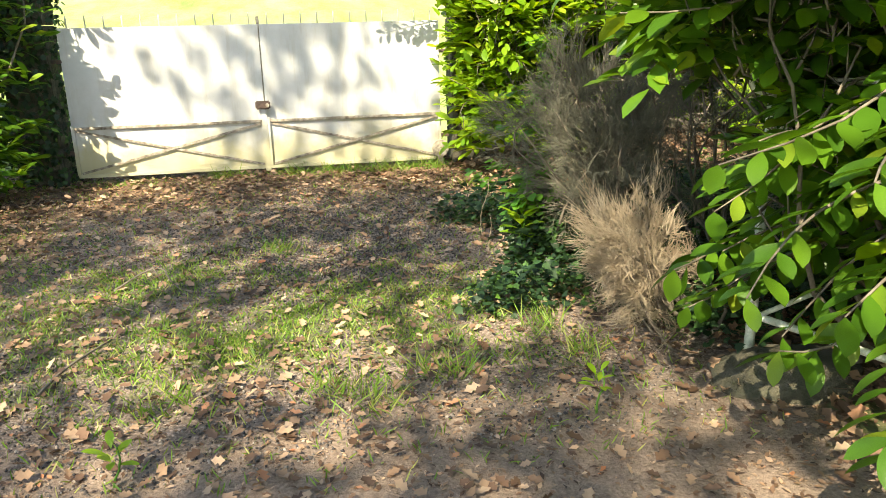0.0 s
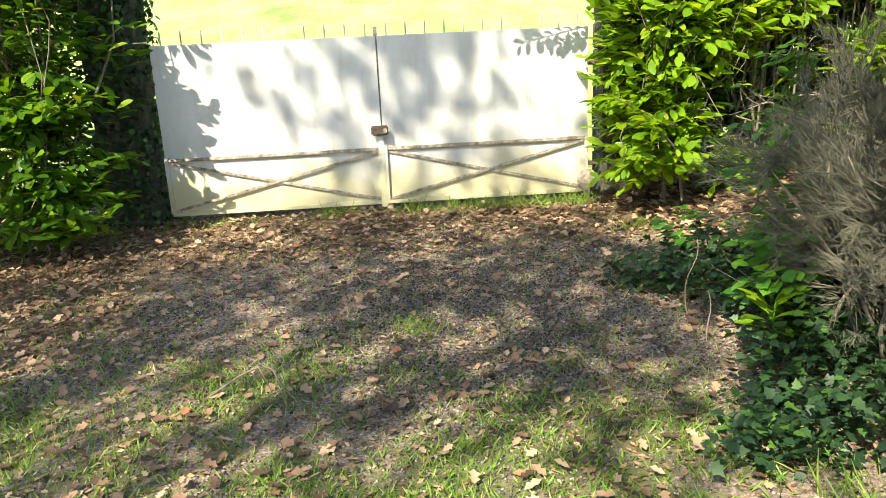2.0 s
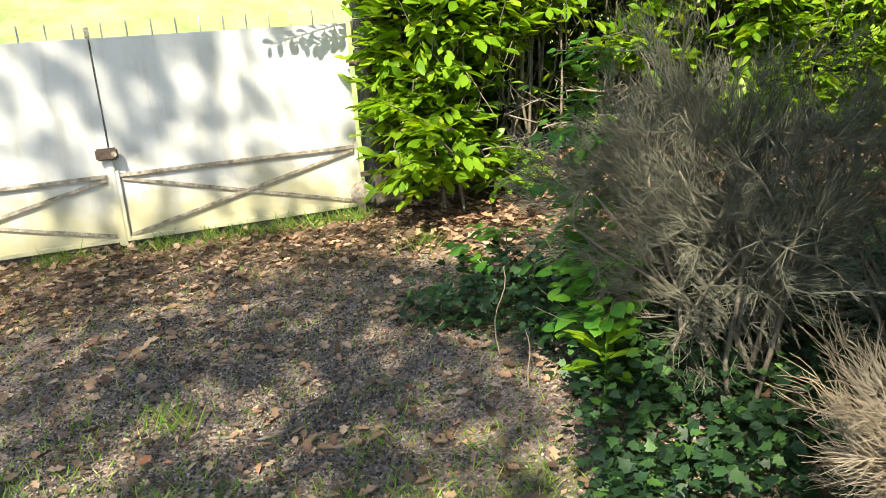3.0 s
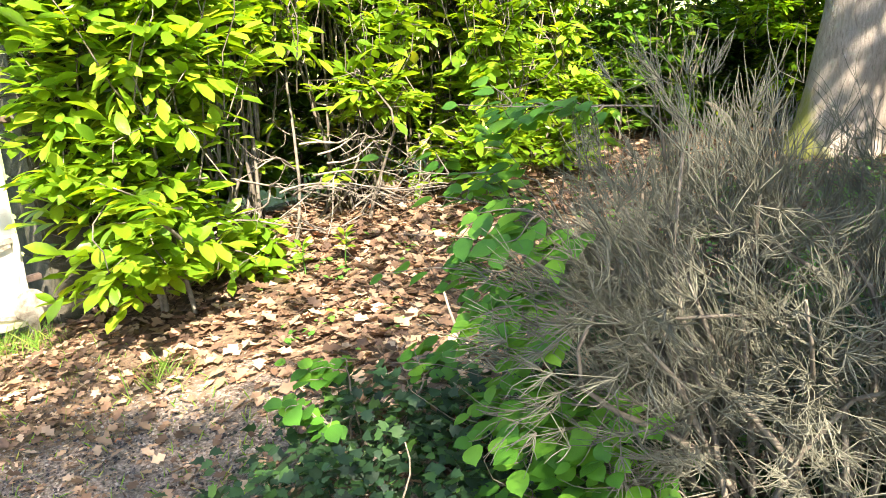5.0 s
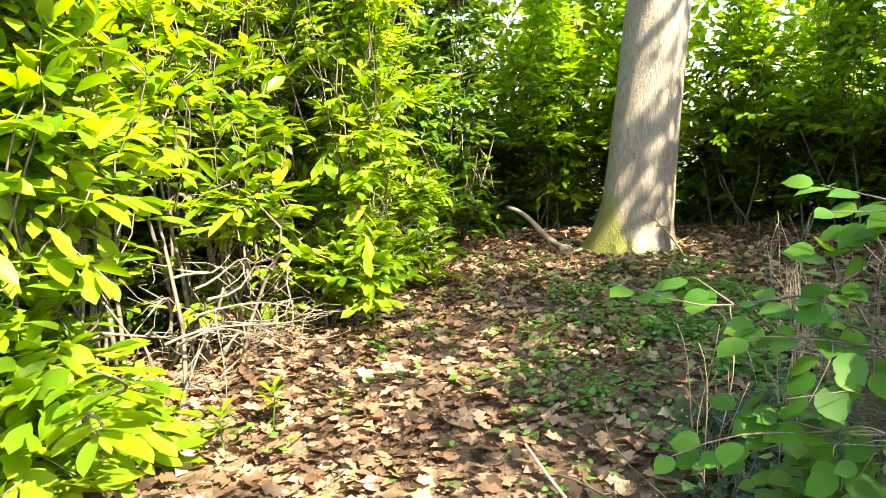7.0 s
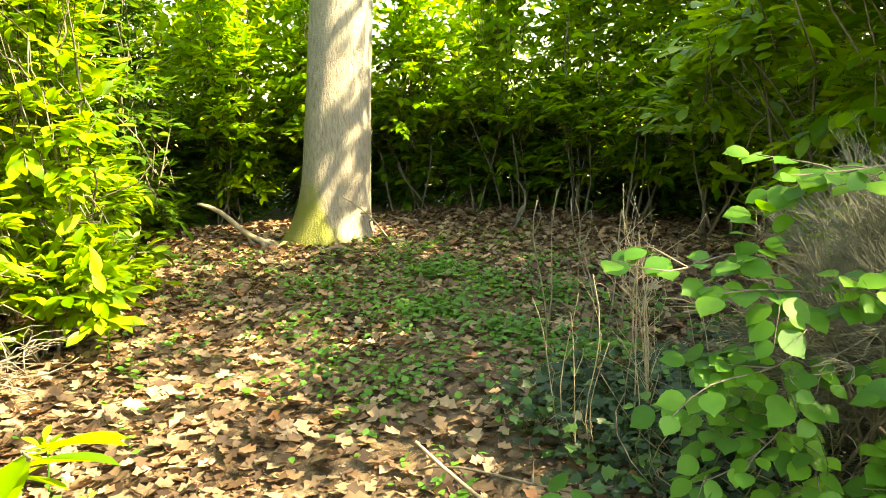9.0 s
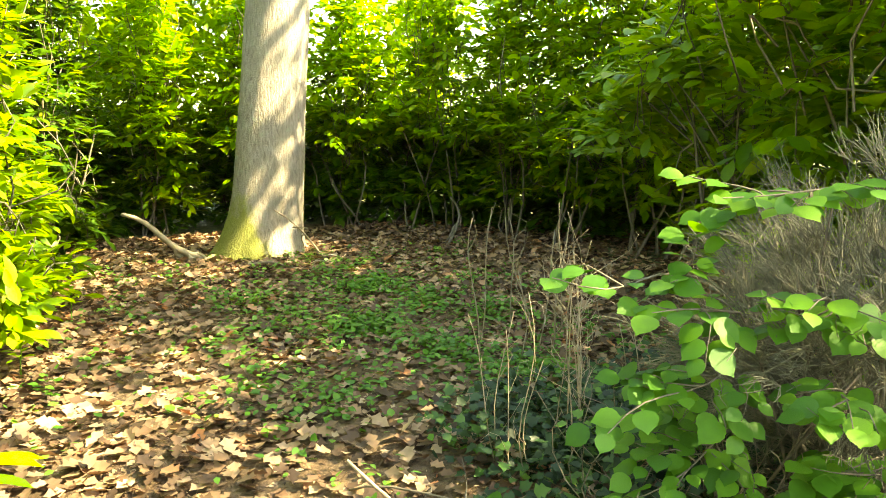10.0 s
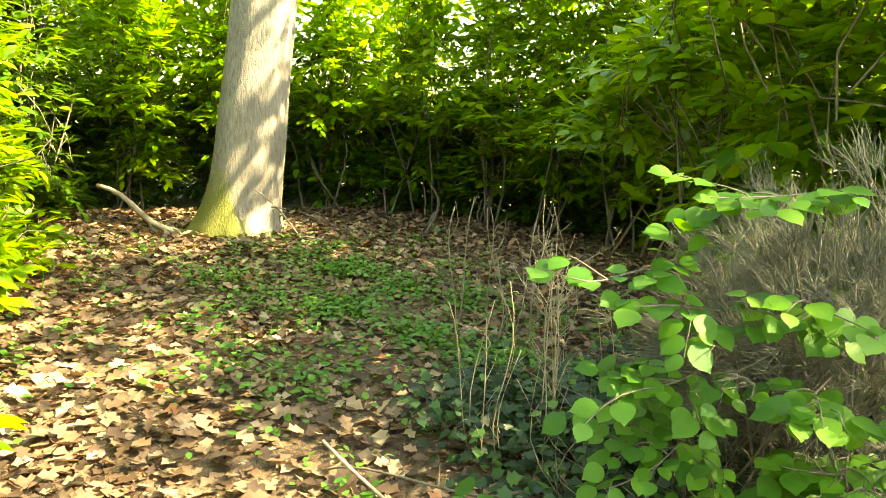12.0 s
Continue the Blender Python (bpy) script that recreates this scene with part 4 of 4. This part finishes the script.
gravel = new("gravel", scatter("gravel", T_PEBBLE, ground_at(qx, qy, 0.003), flat_dirs(n, 0.2), rng.normal(0, 0.4, (n, 3)) + np.array([0, 0, 1.0]), rng.uniform(0.008, 0.024, n), M_PEBBLE))
tagged(gravel, "dark grey gravel chips pressed into the drive", "gravel", "", "stuff")

bx, by = inside(55000, -3.6, 2.2, -6.4, 0.15, lambda x, y: np.clip(grass_cover(x, y) * (0.55 + 0.9 * np.maximum(wavy(x, y, 7, 31), 0)), 0.05, 1))
tuft = [(0.3, -0.2), (0.65, -0.15), (1.1, -0.22), (1.5, -0.2), (1.85, -0.28), (1.3, -0.12), (-0.5, -0.14), (1.7, -0.12), (0.9, -0.1), (1.5, -5.15), (1.62, -5.45), (0.55, -5.75), (0.9, -5.55), (2.05, -1.3), (0.35, -5.6), (-0.35, -5.6), (0.1, -3.2)]
tx = np.concatenate([rng.normal(a, 0.08, 75) for a, b in tuft])
ty = np.concatenate([rng.normal(b, 0.08, 75) for a, b in tuft])
bx, by = np.concatenate([bx, tx]), np.concatenate([by, ty])
n = len(bx)
hgt = np.concatenate([rng.uniform(0.025, 0.07, n - len(tx)), rng.uniform(0.07, 0.18, len(tx))])
grass = new("grass", scatter("grass", T_BLADE, ground_at(bx, by, -0.004), flat_dirs(n, 0.3) + np.array([0, 0, 1.3]), flat_dirs(n, 0.2), hgt, M_GRASS, np.clip(0.09 / hgt, 0.6, 2.2)))
tagged(grass, "thin green grass growing through the drive", "grass", "", "stuff")

hx, hy = inside(24000, 2.6, 9.0, -5.2, -0.9, lambda x, y: np.clip(1.4 * np.exp(-((x - 5.8) / 1.9) ** 2 - ((y + 3.75 - 0.05 * x) / 0.95) ** 2) * (0.10 + 2.1 * np.maximum(wavy(x, y, 4.5, 41), 0)) + 0.16 * np.maximum(wavy(x, y, 6, 42), 0), 0, 1))
n = len(hx)
herb = new("low_herbs", scatter("low_herbs", T_HERB, ground_at(hx, hy, 0.02 + 0.08 * rng.random(n)), flat_dirs(n, 0.25), rng.normal(0, 0.3, (n, 3)) + np.array([0, 0, 1.0]), rng.uniform(0.025, 0.065, n), M_HERB))
tagged(herb, "low green woodland herbs among fallen leaves", "herbs", "", "stuff")


def ivy_density(x, y):
    d = smooth((x - (1.45 + 0.18 * np.sin(y * 3) - 0.25 * smooth((-4.4 - y) / 0.6))) / 0.25) * smooth((y + 5.15 + 0.7 * smooth((x - 1.9) / 0.4)) / 0.5) * smooth((-2.35 - 0.6 * smooth((x - 2.0) / 0.5) - y) / 0.5) * (1 - smooth((x - 3.3) / 0.6))
    return np.clip(d * (0.75 + 0.5 * wavy(x, y, 4, 51)), 0, 1)


ix, iy = inside(12500, 1.0, 4.0, -6.0, -2.2, ivy_density)
n = len(ix)
ivy = new("ivy_carpet", scatter("ivy_carpet", T_IVY, ground_at(ix, iy, 0.02 + (0.10 + 0.24 * np.clip(0.5 + wavy(ix, iy, 5.0, 77), 0, 1)) * rng.random(n) ** 1.3), flat_dirs(n, 0.35), rng.normal(0, 0.4, (n, 3)) + np.array([-0.2, 0.1, 1.0]), rng.uniform(0.03, 0.07, n), M_IVY))
tagged(ivy, "dark green ivy carpeting the bank", "ivy", "", "stuff")
n = 1500
pz = rng.uniform(0, 2.4, n)
face = rng.random(n) < 0.6
px = np.where(face, rng.uniform(-2.62, -2.10, n), -2.10)
py = np.where(face, -0.12, rng.uniform(-0.1, 0.38, n))
pn = np.where(face[:, None], np.array([[0, -1.0, 0.3]]), np.array([[1.0, 0, 0.3]]))
pil = new("pillar_ivy", scatter("pillar_ivy", T_IVY, np.stack([px, py, pz], 1) + pn * rng.uniform(0.0, 0.08, (n, 1)), rng.normal(0, 0.5, (n, 3)) + np.array([0, 0, -0.8]), pn + rng.normal(0, 0.35, (n, 3)), rng.uniform(0.04, 0.08, n), M_IVY))
tagged(pil, "dark ivy climbing the gate pillar", "ivy", "", "stuff")


# ---- sticks and dry stems ----
def stick(a, b, r0, r1, label, mat=M_TWIG, forks=0, name="fallen_branch", category="branch", bend=0.05):
    base = np.array(a, float)
    th = thing(name, base, label, category, "sticks on the ground")
    line = bent((0, 0, 0), np.array(b) - base, bend, 8)
    t = Tubes(7)
    t.add(line, r0, r1)
    part("stem", t.mesh("stem", mat), th)
    for k in range(forks):
        p = line[rng.integers(2, 7)]
        d = unit(line[-1] - line[0] + rng.normal(0, 0.5, 3) * np.linalg.norm(line[-1]))
        t = Tubes(5)
        t.add(bent(p, p + d * np.linalg.norm(line[-1]) * rng.uniform(0.2, 0.4), 0.03, 5), r1, r1 * 0.4)
        part("fork", t.mesh("fork", mat), th)


def gpt(x, y, up=0.0):
    return tuple(ground_at(x, y, up))


stick((9.35, -1.40, 0.72), gpt(8.95, -2.22, 0.02), 0.022, 0.040, "pale broken branch leaning beside the oak", M_STRAW, 3, bend=0.05)
stick(gpt(8.55, -2.95, 0.55), gpt(8.35, -3.45, 0.02), 0.008, 0.012, "thin bare branch leaning on the oak", M_STRAW, 3)
stick(gpt(8.3, -2.6, 0.03), gpt(7.9, -3.4, 0.03), 0.014, 0.008, "thin pale stick on fallen leaves", M_STRAW, 1)
stick(gpt(9.6, -5.3, 0.5), gpt(8.6, -4.9, 0.02), 0.014, 0.02, "bare branch leaning into the hedge", M_TWIG, 1)
stick(gpt(2.45, -2.85, 0.02), gpt(2.85, -2.55, 0.36), 0.010, 0.006, "curved pale twig standing out of the ivy", M_STRAW, 1)
stick(gpt(2.4, -3.1, 0.25), gpt(3.1, -2.6, 0.1), 0.006, 0.004, "thin bent twig over the ivy", M_TWIG, 2)
stick(gpt(0.55, -2.0, 0.015), gpt(1.1, -2.2, 0.02), 0.006, 0.003, "thin twig on the gravel", M_TWIG, 1)
stick(gpt(0.25, -3.4, 0.015), gpt(0.62, -3.5, 0.02), 0.009, 0.004, "short crooked twig on the gravel", M_TWIG, 1)
stick(gpt(0.35, -4.2, 0.015), gpt(0.42, -3.95, 0.02), 0.010, 0.008, "short broken twig in the grass", M_TWIG)
stick(gpt(-0.95, -5.35, 0.015), gpt(-0.75, -4.75, 0.02), 0.008, 0.005, "thin dark stick in the grass", M_TWIG)
stick(gpt(-0.9, -3.9, 0.015), gpt(-0.2, -4.1, 0.02), 0.007, 0.004, "long thin twig in the grass", M_TWIG, 1)
stick(gpt(1.62, -3.40, 0.0), gpt(1.68, -3.35, 0.42), 0.004, 0.0025, "dry upright stem at the edge of the ivy", M_STRAW, 0, "dry_stem", "stem", 0.02)
stick(gpt(1.58, -3.75, 0.0), gpt(1.60, -3.70, 0.25), 0.004, 0.0025, "short dry upright stem", M_STRAW, 0, "dry_stem", "stem", 0.01)
for i in range(9):
    x, y = rng.normal(4.75, 0.35), rng.normal(-4.05, 0.28)
    stick(gpt(x, y, -0.02), gpt(x + rng.normal(0, 0.06), y + rng.normal(0, 0.06), rng.uniform(0.35, 0.95)), 0.005, 0.003, "dry upright brown flower stem in the clearing", M_STRAW, 2, "dry_stem", "stem", 0.03)
# tall dry stems and a dry broom on the ivy bank
for i in range(9):
    x, y = rng.normal(2.95, 0.10), rng.uniform(-3.75, -3.10)
    stick(gpt(x, y, -0.02), gpt(x + rng.normal(0, 0.05), y + rng.normal(0, 0.05), rng.uniform(0.45, 0.80)), 0.0030, 0.0014, "tall thin dry stem standing in the ivy", M_STRAW, 2, "dry_stem", "stem", 0.03)
for i in range(4):
    x, y = rng.normal(2.95, 0.03), rng.normal(-3.50, 0.03)
    stick(gpt(x, y, 0.0), gpt(x, y + rng.normal(0, 0.03), rng.uniform(0.78, 0.9)), 0.004, 0.0016, "pale dry broom stem with many fine twigs", M_HEATH_DEAD, 14, "dry_stem", "stem", 0.02)
tangle = thing("dead_shrub", ground_at(2.4, -3.8), "dead grey leafless shrub under the hazel", "shrub")
for i in range(70):
    a = np.array([rng.normal(0, 0.16), rng.normal(0, 0.25), -0.02])
    b = a + np.array([rng.uniform(-0.65, 0.15), rng.uniform(-0.25, 0.65), rng.uniform(0.15, 0.85)])
    t = Tubes(4)
    t.add(bent(a, b, 0.09, 8), 0.0028, 0.0010)
    part("stem", t.mesh("stem", M_TWIG), tangle)
# dead grey boughs inside the sunlit hedge
for i in range(38):
    x = rng.uniform(2.9, 5.6)
    a = gpt(x, rng.uniform(-0.65, -0.15), rng.uniform(0.12, 0.75))
    b = (x + rng.choice([-1, 1]) * rng.uniform(0.35, 0.9), a[1] - rng.uniform(0.0, 0.40), a[2] + rng.uniform(-0.3, 0.12))
    stick(a, (b[0], b[1], max(b[2], 0.14)), 0.0085, 0.003, "dead bare grey bough inside the hedge", M_BOUGH, 5, "dead_bough", "branch", 0.08)
